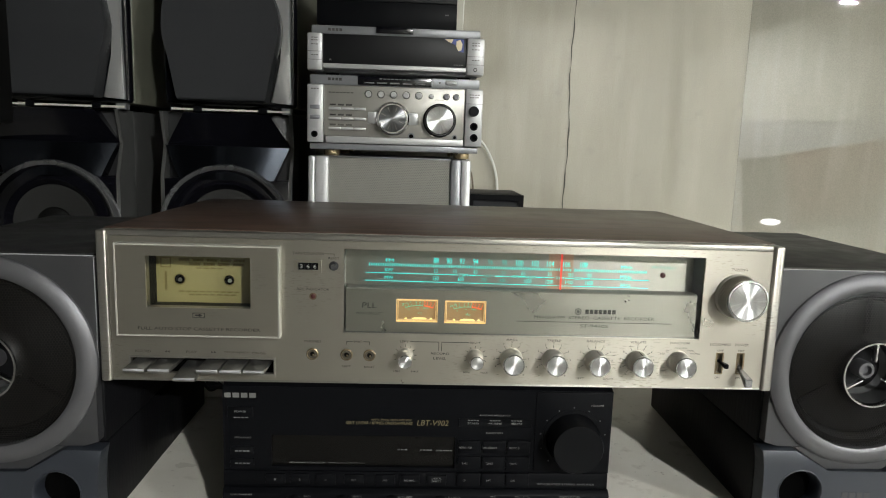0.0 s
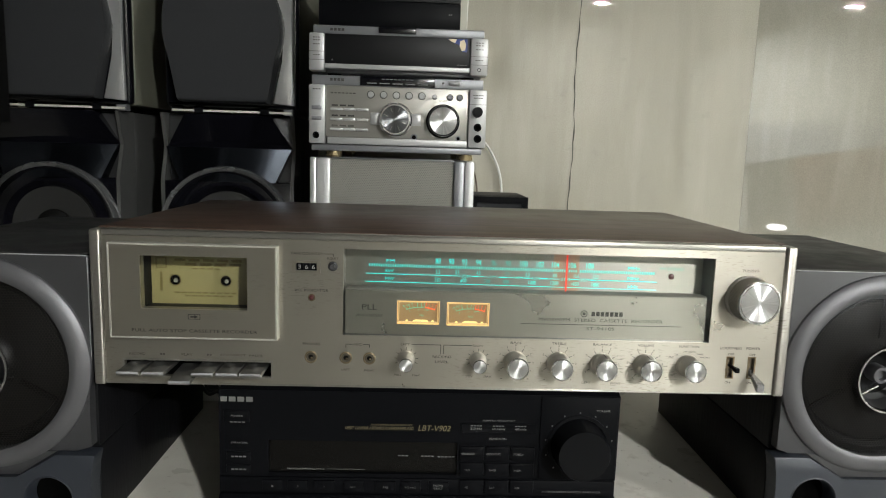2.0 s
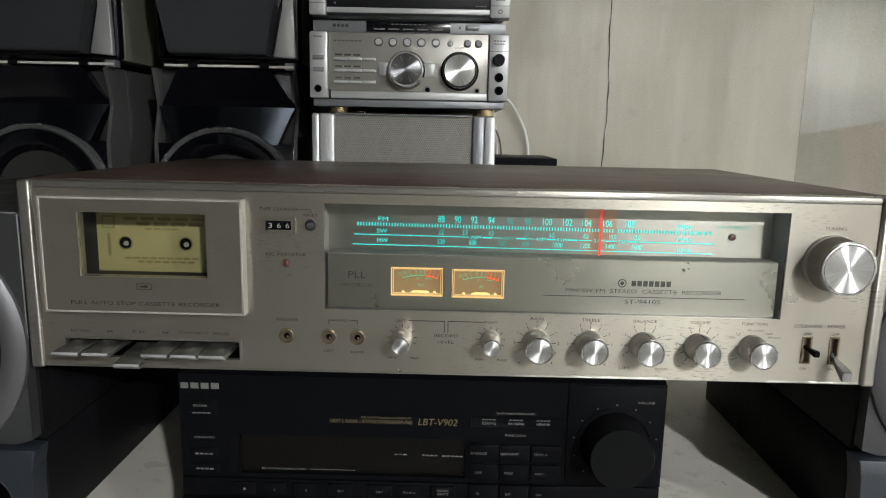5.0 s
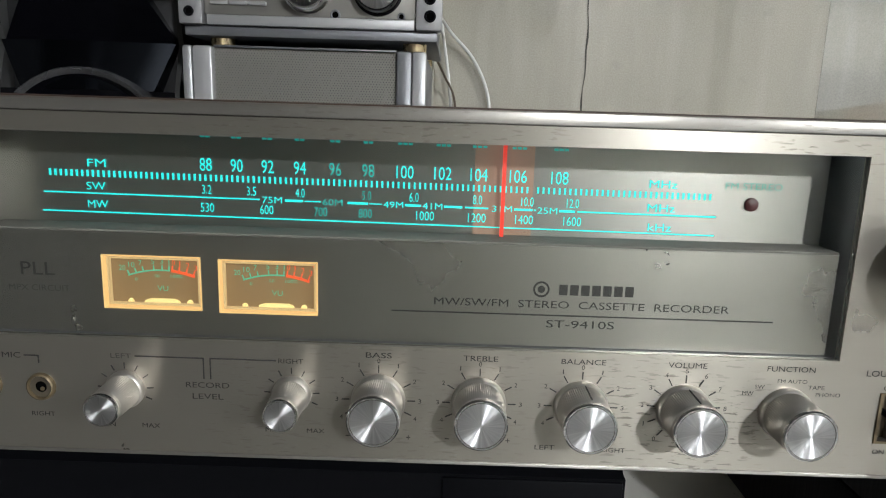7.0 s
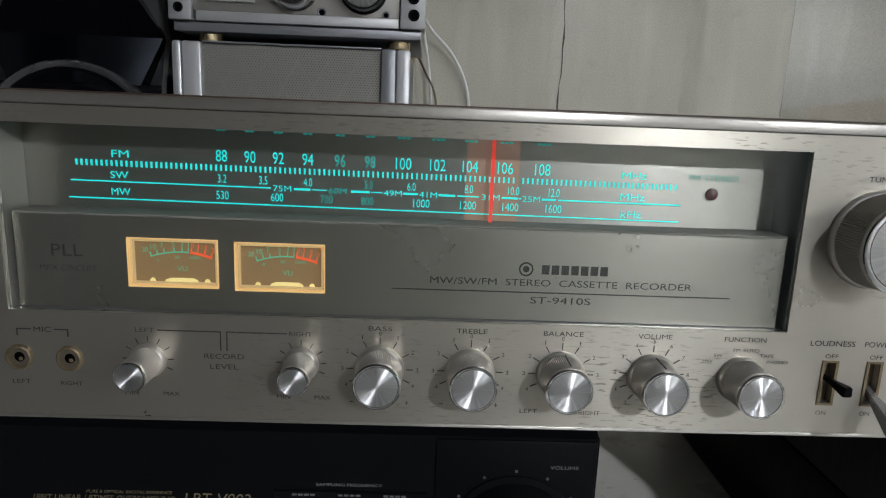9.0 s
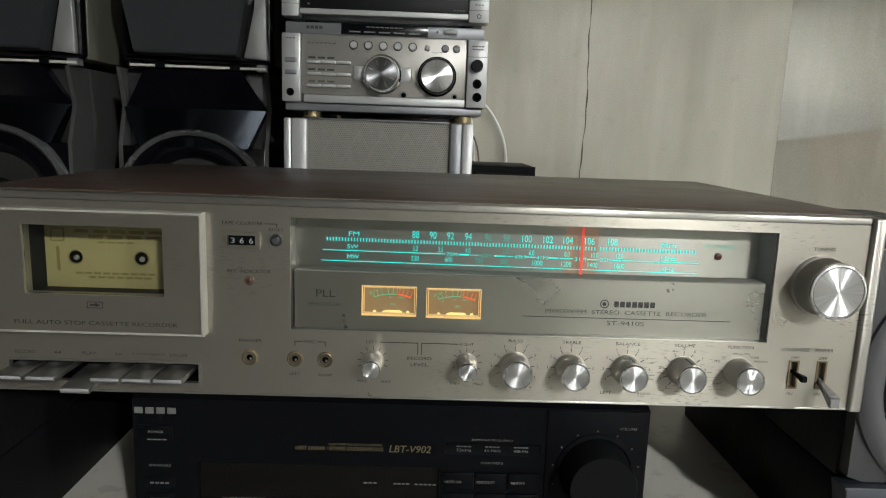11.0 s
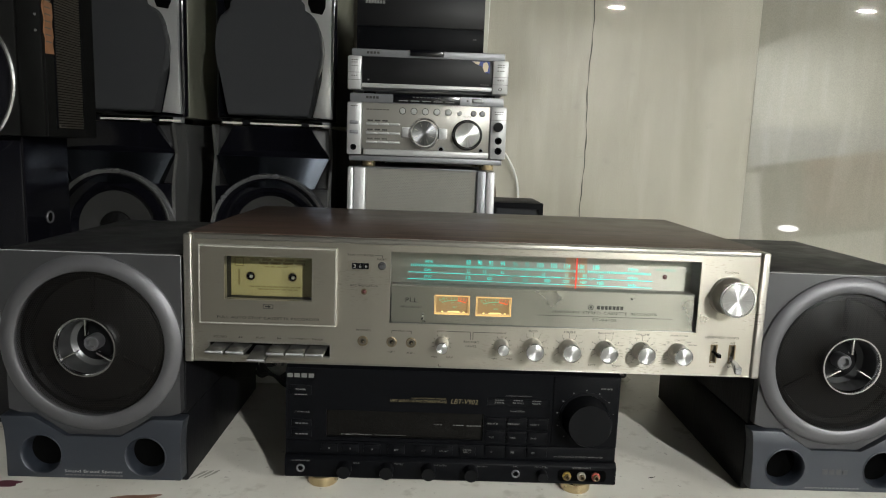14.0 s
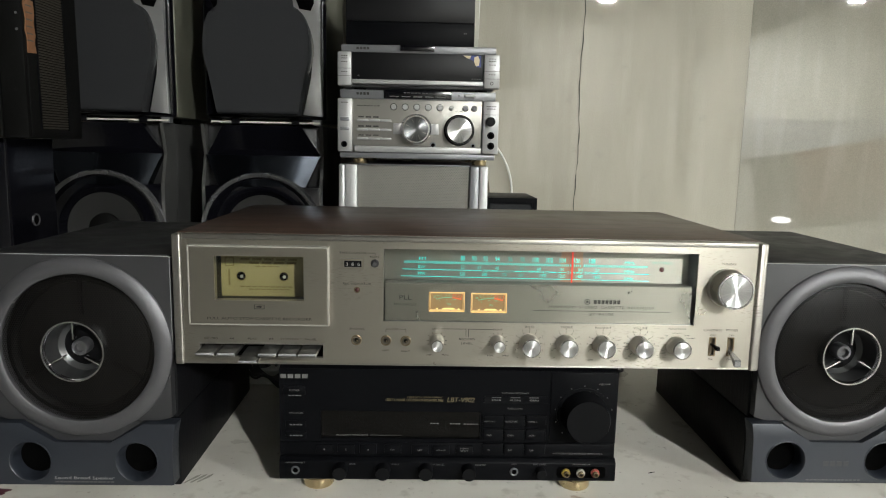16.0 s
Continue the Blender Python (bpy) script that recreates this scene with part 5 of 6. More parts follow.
def bookshelf():
    sp = thing("loudspeaker", (LX, 0.16, TABLE), "dark grey three-part loudspeaker with round mesh grille on worktop", "loudspeaker", group="pair of speakers beside the receiver")
    part("cabinet", box(LX - 0.0935, LX + 0.0935, 0.0125, 0.300, 0.0895, 0.2650, 0.0025), CABINET, sp, "black vinyl cabinet")
    part("base_block", box(LX - 0.0935, LX + 0.0935, 0.0125, 0.300, TABLE, 0.0893, 0.002), CABINET, sp)
    part("top_panel", box(LX - 0.0925, LX + 0.0925, 0.0150, 0.298, 0.2648, 0.2655, 0.0002), DUSTY_LIT_TOP, sp, "dusty dark top, lightened for the light it catches")
    # baffle with a round opening
    bm = bmesh.new()
    n = 64
    inner, outer = [], []
    x0, x1, z0, z1 = LX - 0.0945, LX + 0.0945, 0.0905, 0.2660
    for i in range(n):
        a = 2 * math.pi * i / n
        c, s = math.cos(a), math.sin(a)
        inner.append((LX + 0.0800 * c, LZ + 0.0800 * s))
        k = min((x1 - LX - (0.0035 if s < 0 else 0.0)) / abs(c) if abs(c) > 1e-6 else 9, ((z1 - LZ) if s > 0 else (LZ - z0)) / abs(s) if abs(s) > 1e-6 else 9)
        outer.append((LX + k * c, LZ + k * s))
    rings = [[bm.verts.new((p[0], y, p[1])) for p in pts] for pts, y in ((outer, 0.0123), (outer, 0.0015), (inner, 0.0), (inner, 0.012))]
    for a, b in zip(rings, rings[1:]):
        for i in range(n):
            bm.faces.new((a[i], a[(i + 1) % n], b[(i + 1) % n], b[i]))
    baffle = part("baffle", bm, GREY_PLASTIC, sp, "grey plastic front")
    # strips show rubbed edges, with the light along them painted in
    part("worn_edge", box(x0 + 0.001, x1 - 0.001, 0.0012, 0.0022, z1 - 0.0006, z1 + 0.0002), EDGE_WORN_LIT, baffle, "rubbed pale edge", smooth=0)
    for ex in (x0 - 0.0002, x1 - 0.0005):
        part("worn_edge", box(ex, ex + 0.0007, 0.0012, 0.0020, LZ + 0.004, z1 - 0.001), EDGE_WORN_LIT, baffle, smooth=0)
    prof = [(0.0800, 0.010), (0.0775, -0.0026), (0.0780, -0.0046), (0.0805, -0.0060), (0.0860, -0.0060), (0.0925, -0.0034), (0.0946, -0.0016), (0.0950, 0.0010)]
    bm = lathe(LX, LZ, prof, 80)
    part("trim_ring", bm, GREY_RING, sp, "satin grey surround ring")
    woofer = part("woofer", lathe(LX, LZ, [(0.0795, 0.011), (0.072, 0.008), (0.068, 0.012), (0.066, 0.014), (0.052, 0.022), (0.030, 0.034), (0, 0.036)], 64), CONE_BROWN, sp, "bronze woven cone")
    part("roll_surround", lathe(LX, LZ, [(0.0795, 0.0108), (0.0770, 0.0060), (0.0725, 0.0050), (0.0680, 0.0080), (0.0665, 0.0130)], 64), BLACK, woofer)
    part("grille", lathe(LX, LZ, [(0.0778, -0.0006), (0.0690, -0.0040), (0.0500, -0.0072), (0.0322, -0.0085)], 64), MESH, sp, "black perforated grille")
    part("grille_spoke", box(LX - 0.0022, LX + 0.0022, 0.0060, 0.008, LZ + 0.034, LZ + 0.078), BLACK, sp)
    for s in (-1, 1):
        bm = box(-0.0022, 0.0022, 0.0060, 0.008, 0.034, 0.078)
        bmesh.ops.rotate(bm, cent=(0, 0, 0), matrix=Matrix.Rotation(radians(120 * s), 3, "Y"), verts=bm.verts)
        bmesh.ops.translate(bm, vec=(LX, 0, LZ), verts=bm.verts)
        part("grille_spoke", bm, BLACK, sp)
    horn = part("tweeter_ring", lathe(LX, LZ, [(0.0300, 0.004), (0.0322, -0.0060), (0.0322, -0.0130), (0.0316, -0.0150), (0.0300, -0.0150), (0.0291, -0.0132), (0.0287, -0.0110)], 64), CHROME, sp, "chrome tweeter ring")
    part("tweeter_cup", lathe(LX, LZ, [(0.0288, -0.0112), (0.0262, 0.008), (0.020, 0.014), (0.012, 0.016), (0, 0.016)], 48), HORN_GREY, horn, "satin grey horn")
    part("dome", lathe(LX, LZ, [(0.0085, 0.0160), (0.0085, 0.0010), (0.0075, -0.0010), (0.0050, -0.0010), (0.0045, 0.0030), (0, 0.0035)], 32), GREY_RING, horn)
    for k in range(3):
        bm = box(-0.0009, 0.0009, -0.0125, -0.0060, 0.0120, 0.0292, 0.0004)
        bmesh.ops.rotate(bm, cent=(0, 0, 0), matrix=Matrix.Rotation(radians(120 * k), 3, "Y"), verts=bm.verts)
        bmesh.ops.translate(bm, vec=(LX, 0, LZ), verts=bm.verts)
        part("tweeter_spoke", bm, CHROME, horn)
    # base with two ports, its upper edge cut round the ring
    ports = (LX - 0.0550, LX + 0.0550)
    top = [(LX + 0.0968, 0.0895), (LX + 0.0625, 0.0895), (LX + 0.0285, 0.0675), (LX - 0.0285, 0.0675), (LX - 0.0625, 0.0895), (LX - 0.0968, 0.0895)]
    part("baffle_chin", plate([(LX - 0.0615, 0.0903), (LX - 0.0280, 0.0682), (LX + 0.0280, 0.0682), (LX + 0.0615, 0.0903)], 0.0004, 0.0120), GREY_PLASTIC, sp)
    block = part("port_block", plate([(LX - 0.0925, 0.0210), (LX + 0.0925, 0.0210), (LX + 0.0922, 0.060), (LX + 0.0935, 0.076)] + top + [(LX - 0.0935, 0.076), (LX - 0.0922, 0.060)], -0.0060, 0.0122, 0.0012), BLUE_GREY, sp, "blue-grey plastic port block")
    for px in ports:
        drill(block, lathe(px, 0.0475, [(0, -0.030), (0.0218, -0.030), (0.0218, 0.0110), (0, 0.0110)], 56))
    for px in ports:
        pt = part("bass_port", lathe(px, 0.0475, [(0.0226, -0.0058), (0.0223, -0.0066), (0.0217, -0.0068), (0.0211, -0.0062), (0.0200, -0.0040), (0.0192, 0.0005), (0.0188, 0.0060), (0.0186, 0.0102)], 56), BLUE_GREY, sp)
        # black disc paints the shaded depth of the port
        part("port_hole", lathe(px, 0.0475, [(0.0188, 0.0096), (0.0120, 0.0104), (0.0, 0.0106)], 40), SHADE_AND_SCRATCH_BLACK, pt)
    text(sp, "Sound Broad Speaker", LX, 0.0290, 0.0620, 0.0042, -0.0060, PALE_INK)
    bars(sp, LX, 0.0250, 0.0620, 0.0012, -0.0060, GREY_INK, 14)
    return sp


left = bookshelf()

# ---- silver centre loudspeaker and the mini stereo on it ----
CY = 0.500
csp = thing("loudspeaker", (-0.07, 0.65, TABLE), "silver loudspeaker with grey perforated grille against the wall", "loudspeaker")
part("cabinet", box(-0.1985, 0.0565, CY + 0.012, 0.800, TABLE, 0.3475, 0.002), SILVER_DARK, csp)
part("grille_felt", box(-0.1680, 0.0260, CY + 0.0060, CY + 0.0115, TABLE + 0.004, 0.3455), GRILLE_BACK, csp)
part("grille", box(-0.1680, 0.0260, CY + 0.0035, CY + 0.0055, TABLE + 0.004, 0.3465), GRILLE_GREY, csp, "grey perforated metal grille")
bm = bmesh.new()
R = random.Random(3)
for i in range(11):
    for j in range(5):
        x, z = -0.156 + i * 0.0165 + (j % 2) * 0.00825, 0.318 - j * 0.0143
        for a in (0, 60, 120):
            if x + 0.0165 * math.cos(radians(a)) < 0.022:
                strip(x, z, x + 0.0165 * math.cos(radians(a)), z + 0.0165 * math.sin(radians(a)), 0.0010, CY + 0.0036, bm)
part("grille_pattern", bm, GRILLE_LINE, csp, "star pattern pressed into the grille", smooth=0)
# pillar greys differ by side: light from the right put into the colour
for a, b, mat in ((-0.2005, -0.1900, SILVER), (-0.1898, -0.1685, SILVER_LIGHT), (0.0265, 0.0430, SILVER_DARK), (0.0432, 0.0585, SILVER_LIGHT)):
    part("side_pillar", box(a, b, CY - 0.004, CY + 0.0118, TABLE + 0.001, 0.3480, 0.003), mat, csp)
part("top_lip", box(-0.1680, 0.0262, CY - 0.001, CY + 0.012, 0.3468, 0.3490, 0.0008), SILVER_DARK, csp)

ctl = thing("mini_stereo", (-0.065, 0.65, 0.349), "silver mini stereo amplifier with two large round knobs", "stereo amplifier", group="mini stereo units")
part("case", box(-0.1950, 0.0660, CY + 0.020, 0.800, 0.3590, 0.4720, 0.002), SILVER_DARK, ctl)
part("base_plinth", box(-0.1990, 0.0690, CY + 0.004, 0.790, 0.3585, 0.3690, 0.0015), SILVER_DARK, ctl)
part("top_band", box(-0.1985, 0.0680, CY + 0.004, CY + 0.0195, 0.4590, 0.4745, 0.0015), SILVER_DARK, ctl)
part("status_window", box(-0.1240, -0.0080, CY + 0.0020, CY + 0.0050, 0.4605, 0.4742, 0.0005), BLACK_GLOSS, ctl)
bars(ctl, -0.066, 0.4705, 0.050, 0.0014, CY + 0.0020, GREY_INK, 8)
bars(ctl, -0.066, 0.4640, 0.100, 0.0018, CY + 0.0020, GREY_INK, 5)
bars(ctl, -0.160, 0.4680, 0.0230, 0.0042, CY + 0.0040, INK, 4, "maker_plate")
part("front_panel", box(-0.1765, 0.0455, CY + 0.0010, CY + 0.0195, 0.3800, 0.4588, 0.0012), SILVER_WARM, ctl, "warm silver control panel")
part("lower_band", box(-0.1735, 0.0450, CY - 0.0020, CY + 0.0195, 0.3692, 0.3798, 0.0015), SILVER_LIGHT, ctl)
# right cheek gets a lighter silver for the light falling on it
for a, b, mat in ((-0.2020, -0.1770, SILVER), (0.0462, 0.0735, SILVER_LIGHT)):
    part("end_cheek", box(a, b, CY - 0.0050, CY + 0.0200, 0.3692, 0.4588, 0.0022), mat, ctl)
part("pill_button", box(0.0130, 0.0320, CY - 0.0005, CY + 0.0045, 0.4645, 0.4715, 0.0030, 3), SILVER_LIGHT, ctl)
part("led", lathe(0.0050, 0.4678, [(0.0016, CY + 0.004), (0.0014, CY + 0.0025), (0, CY + 0.002)], 14), INK, ctl)


def small_button(x, z, r, y, owner, mat=SILVER_LIGHT):
    b = part("round_button", lathe(x, z, [(r * 1.25, y), (r * 1.25, y - 0.0008), (r * 1.08, y - 0.0010), (r, y - 0.0004), (r, y - 0.0030), (r * 0.85, y - 0.0036), (0, y - 0.0036)], 24), mat, owner)
    part("button_rim", lathe(x, z, [(r * 1.28, y), (r * 1.28, y - 0.0012), (r * 1.05, y - 0.0012), (r * 1.05, y)], 24), INK, b)


PY = CY + 0.0010
for i in range(5):
    small_button(-0.1070 + i * 0.0198, 0.4465, 0.0046, PY, ctl)
small_button(-0.0080, 0.4458, 0.0030, PY, ctl)
for x in (0.0160, 0.0312):
    small_button(x, 0.4460, 0.0040, PY, ctl, SILVER_DARK)
for z in (0.4228, 0.4072, 0.3918):
    for i in range(3):
        part("preset_button", box(-0.1690 + i * 0.0197, -0.1500 + i * 0.0197, PY - 0.0035, PY + 0.0010, z - 0.0020, z + 0.0020, 0.0007), SILVER_LIGHT, ctl)
    bars(ctl, -0.1500, z + 0.0058, 0.038, 0.0024, PY, INK if z > 0.4 else INK_WORN, 3)
bars(ctl, -0.150, 0.4475, 0.040, 0.0016, PY, INK_WORN, 7)
text(ctl, "VOLUME", 0.0050, 0.4405, 0.0130, 0.0020, PY, INK)


def big_knob(x, z, r, y, owner, marks):
    k = part("dial_knob", lathe(x, z, [(r * 1.12, y), (r * 1.12, y - 0.002), (r * 1.03, y - 0.004), (r * 1.0, y - 0.016), (r * 0.96, y - 0.0185), (r * 0.90, y - 0.0185)], 72), BLACK_GLOSS if not marks else CHROME, owner, "large round knob")
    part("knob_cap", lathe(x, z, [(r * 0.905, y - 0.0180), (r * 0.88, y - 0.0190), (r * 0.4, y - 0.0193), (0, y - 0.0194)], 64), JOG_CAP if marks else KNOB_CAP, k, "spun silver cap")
    if marks:
        bm = bmesh.new()
        for i in range(8):
            a = radians(22.5 + i * 45)
            strip(x + r * 0.5 * math.cos(a), z + r * 0.5 * math.sin(a), x + r * 0.78 * math.cos(a), z + r * 0.78 * math.sin(a), 0.0008, y - 0.0193, bm)
        part("knob_marks", bm, PALE_STRIP, k, smooth=0)


for sx in (-0.1000, -0.0360):
    part("rocker_button", box(sx - 0.0075, sx + 0.0075, PY - 0.0025, PY + 0.0010, 0.4005, 0.4190, 0.0015), SILVER, ctl)
big_knob(-0.0680, 0.4092, 0.0235, PY, ctl, True)
big_knob(0.0060, 0.4090, 0.0235, PY, ctl, False)
jack(-0.0385, 0.3830, PY, 0.0055, SILVER_DARK, ctl, "sensor_window")
jack(0.0308, 0.3830, PY, 0.0042, SILVER_DARK, ctl, "sensor_window")
EY = CY - 0.0050
for z in (0.4240, 0.4080):
    part("cheek_button", box(-0.1975, -0.1820, EY - 0.0022, EY + 0.001, z - 0.0030, z + 0.0030, 0.001), SILVER_DARK, ctl)
bars(ctl, -0.1900, 0.4520, 0.0130, 0.0014, EY, INK_WORN, 3)
bars(ctl, 0.0600, 0.4500, 0.0170, 0.0014, EY, INK_WORN, 4)
bars(ctl, 0.0600, 0.4460, 0.0150, 0.0014, EY, INK_WORN, 4)
jack(-0.1905, 0.3820, EY, 0.0052, BLACK, ctl)
jack(0.0605, 0.4010, EY, 0.0062, BLACK, ctl)
jack(0.0610, 0.3835, EY, 0.0062, BLACK, ctl)
black_knob(0.0595, 0.4245, 0.0080, 0.0100, EY, ctl)
part("cheek_line", strip(0.0465, 0.4362, 0.0732, 0.4362, 0.0006, EY), INK_WORN, ctl)
for x in (-0.1670, 0.0440):
    for y in (0.530, 0.760):
        part("foot", lathe(x, y, [(0, 0.3490), (0.0125, 0.3490), (0.0130, 0.3510), (0.0130, 0.3580), (0, 0.3586)], 28, axis="z"), BRASS, ctl, "pale gold foot")

dsp = thing("tuner_display", (-0.065, 0.65, 0.4745), "silver tuner with wide dark display and torn sticker", "tuner", group="mini stereo units")
part("case", box(-0.1950, 0.0660, CY + 0.020, 0.800, 0.4790, 0.5470, 0.002), SILVER_DARK, dsp)
part("top_band", box(-0.1965, 0.0665, CY + 0.003, CY + 0.0195, 0.5362, 0.5490, 0.0015), SILVER_DARK, dsp)
part("top_hatch", box(-0.0965, -0.0390, CY - 0.0010, CY + 0.0025, 0.5395, 0.5492, 0.0008), BLACK_GLOSS, dsp)
bars(dsp, -0.160, 0.5428, 0.0230, 0.0040, CY + 0.0030, INK, 4, "maker_plate")
part("display_window", box(-0.1785, 0.0455, CY, CY + 0.0195, 0.4915, 0.5360, 0.0008), BLACK_SATIN, dsp, "dark display window")
part("lower_band", box(-0.1785, 0.0455, CY - 0.0030, CY + 0.0195, 0.4840, 0.4913, 0.0012), SILVER_LIGHT, dsp)
# same cheek pair again, lit right and duller left by colour
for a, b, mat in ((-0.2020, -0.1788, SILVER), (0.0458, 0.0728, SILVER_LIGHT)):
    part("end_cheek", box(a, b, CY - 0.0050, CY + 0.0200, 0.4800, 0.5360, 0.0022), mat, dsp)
for z in (0.5085, 0.4960):
    part("cheek_line", strip(-0.2018, z, -0.1790, z, 0.0006, EY), INK_WORN, dsp)
    part("cheek_line", strip(0.0460, z, 0.0726, z, 0.0006, EY), INK_WORN, dsp)
for z in (0.5290, 0.5250, 0.5190, 0.5030):
    bars(dsp, -0.1905, z, 0.0110, 0.0012, EY, INK_WORN, 3)
    bars(dsp, 0.0595, z, 0.0130, 0.0013, EY, INK_WORN, 3)
part("ring_mark", lathe(0.0595, 0.4885, [(0.0020, EY), (0.0020, EY - 0.0003), (0.0030, EY - 0.0003), (0.0030, EY)], 20, closed=True), INK, dsp)
part("sticker", plate([(0.0085, 0.5345), (0.0405, 0.5345), (0.0405, 0.5150), (0.0330, 0.5160), (0.0270, 0.5260), (0.0190, 0.5290)], CY - 0.0006, CY - 0.0001), STICKER_BLUE, dsp, "torn blue sticker")
part("sticker_patch", plate([(0.0290, 0.5315), (0.0350, 0.5340), (0.0385, 0.5270), (0.0370, 0.5180), (0.0320, 0.5165), (0.0285, 0.5240)], CY - 0.0011, CY - 0.0007), STICKER_CREAM, dsp)
part("sticker_patch", plate([(0.0105, 0.5342), (0.0240, 0.5340), (0.0215, 0.5285), (0.0165, 0.5300)], CY - 0.0011, CY - 0.0007), STICKER_CREAM, dsp)
bars(dsp, 0.0330, 0.4955, 0.0160, 0.0013, CY - 0.0001, GREY_INK, 4)
part("lamp_dot", box(-0.1685, -0.1655, CY - 0.0004, CY, 0.4960, 0.4985), GREY_INK, dsp)
for x in (-0.1670, 0.0440):
    for y in (0.530, 0.760):
        part("foot", lathe(x, y, [(0, 0.4745), (0.0105, 0.4745), (0.0110, 0.4788), (0, 0.4790)], 20, axis="z"), BLACK, dsp)

blk = thing("black_player", (-0.08, 0.66, 0.549), "black glossy player standing on the tuner", "media player")
part("body", box(-0.1880, 0.0280, CY + 0.0125, 0.760, 0.5492, 0.6450, 0.002), BLACK, blk)
part("front_panel", box(-0.1885, 0.0285, CY + 0.0040, CY + 0.0120, 0.5495, 0.5870, 0.0010), BLACK, blk)
part("front_glass", box(-0.1885, 0.0285, CY + 0.0030, CY + 0.0120, 0.5873, 0.6455, 0.0010), BLACK_SATIN, blk, "satin black upper front")
bars(blk, -0.158, 0.6265, 0.0340, 0.0052, CY + 0.0030, WHITE_INK, 7, "maker_plate")
bars(blk, 0.0130, 0.5705, 0.0060, 0.0018, CY + 0.0040, GREY_INK, 2)

pst = thing("wooden_post", (-0.205, 0.83, TABLE), "pale plain panel behind the mini stereo", "panel")
part("board", box(-0.2150, 0.0580, 0.820, 0.835, TABLE, 0.86, 0.002), surface("pale_board", (0.48, 0.47, 0.39), 0.5, stain=0.2), pst)

bx = thing("small_speaker", (0.10, 0.6, TABLE), "small black box beside the silver loudspeaker", "speaker box")
part("body", box(0.0620, 0.1625, 0.604, 0.730, TABLE, 0.2880, 0.004, 3), BLACK, bx)
part("front_frame", pierced(0.0625, 0.1620, TABLE + 0.001, 0.2875, [(0.0730, 0.1530, TABLE + 0.010, 0.2770)], 0.5945, 0.6035), BLACK, bx)
part("grille", box(0.0732, 0.1528, 0.6005, 0.6030, TABLE + 0.010, 0.2768), CLOTH, bx)

tagged(part("white_cable", tube([(0.065, 0.80, 0.425), (0.085, 0.86, 0.405), (0.118, 0.88, 0.372), (0.142, 0.885, 0.325), (0.150, 0.885, 0.270), (0.146, 0.87, 0.18), (0.135, 0.85, 0.060), (0.120, 0.83, TABLE + 0.002), (0.02, 0.815, TABLE + 0.002)], 0.0026), WHITE_CABLE), "white cable hanging behind the mini stereo", "cable")
tagged(part("white_cable", tube([(0.063, 0.892, 0.90), (0.064, 0.893, 0.78), (0.062, 0.893, 0.66), (0.060, 0.892, 0.56), (0.064, 0.88, 0.45), (0.085, 0.87, 0.30), (0.09, 0.86, 0.10), (0.09, 0.85, TABLE + 0.002), (0.03, 0.842, TABLE + 0.002)], 0.0024), WHITE_CABLE), "white cable running up the wall", "cable")
tagged(part("brown_cable", tube([(0.060, 0.79, 0.365), (0.075, 0.845, 0.340), (0.092, 0.86, 0.30), (0.098, 0.86, 0.20), (0.095, 0.84, 0.06), (0.09, 0.815, TABLE + 0.002), (0.05, 0.81, TABLE + 0.002)], 0.0018), surface("brown_cable_sheath", (0.12, 0.09, 0.06), 0.5)), "thin brown cable behind the silver loudspeaker", "cable")

# ---- cables behind the amplifier ----
for i in range(6):
    j = (i * 7 % 6) - 2.5
    pts = [(-0.192, 0.27 + 0.010 * i, 0.066 + 0.003 * j), (-0.222, 0.262 + 0.008 * i, 0.056 - 0.004 * j), (-0.250, 0.270 + 0.006 * j, 0.042 + 0.003 * i - 0.008), (-0.282, 0.285 + 0.006 * i, 0.034 - 0.003 * j), (-0.306, 0.308 + 0.003 * i, 0.040 + 0.004 * j), (-0.300 + 0.013 * j, 0.330 + 0.003 * i, 0.052), (-0.300 + 0.014 * j, 0.342, 0.034)]
    tagged(part("cable", tube(pts, 0.0022 + 0.0004 * (i % 2)), RUBBER), "black cable hanging from the back of the amplifier", "cable", group="cables behind the amplifier")
tagged(part("cable", tube([(0.150, 0.335, 0.120), (0.175, 0.35, 0.125), (0.215, 0.34, 0.100), (0.26, 0.36, 0.05), (0.28, 0.40, TABLE + 0.003), (0.22, 0.46, TABLE + 0.003)], 0.0024), RUBBER), "black cable hanging from the back of the amplifier", "cable", group="cables behind the amplifier")
# white box with three grey discs, added where white shows between the cables
ps = thing("white_strip", (-0.300, 0.344, TABLE), "white strip with grey discs among black cables on worktop", "socket strip")
part("body", box(-0.375, -0.222, 0.322, 0.367, TABLE, 0.036, 0.004), WHITE_CABLE, ps)
for px in (-0.345, -0.300, -0.255):
    part("top_disc", lathe(px, 0.344, [(0, 0.0355), (0.012, 0.0355), (0.012, 0.0368), (0, 0.0368)], 24, axis="z"), GREY_RING, ps)

# ---- tall loudspeakers at the back ----
FRAME_SILVER = surface("satin_silver_frame", (0.52, 0.52, 0.52), 0.30, 0.62, grain=0.1, grain_scale=1500, stain=0.25, stain_scale=6, mottled=0.05)
BY = 0.600
TOWER_SIDE = surface("grey_tower_side", (0.075, 0.075, 0.073), 0.38, spec=0.4, grain=0.3, grain_scale=900, stain=0.3, mottled=0.06)
BAFFLE_GREY = surface("satin_dark_baffle", (0.05, 0.05, 0.052), 0.32, 0.5, spec=0.6, stain=0.3, mottled=0.06)


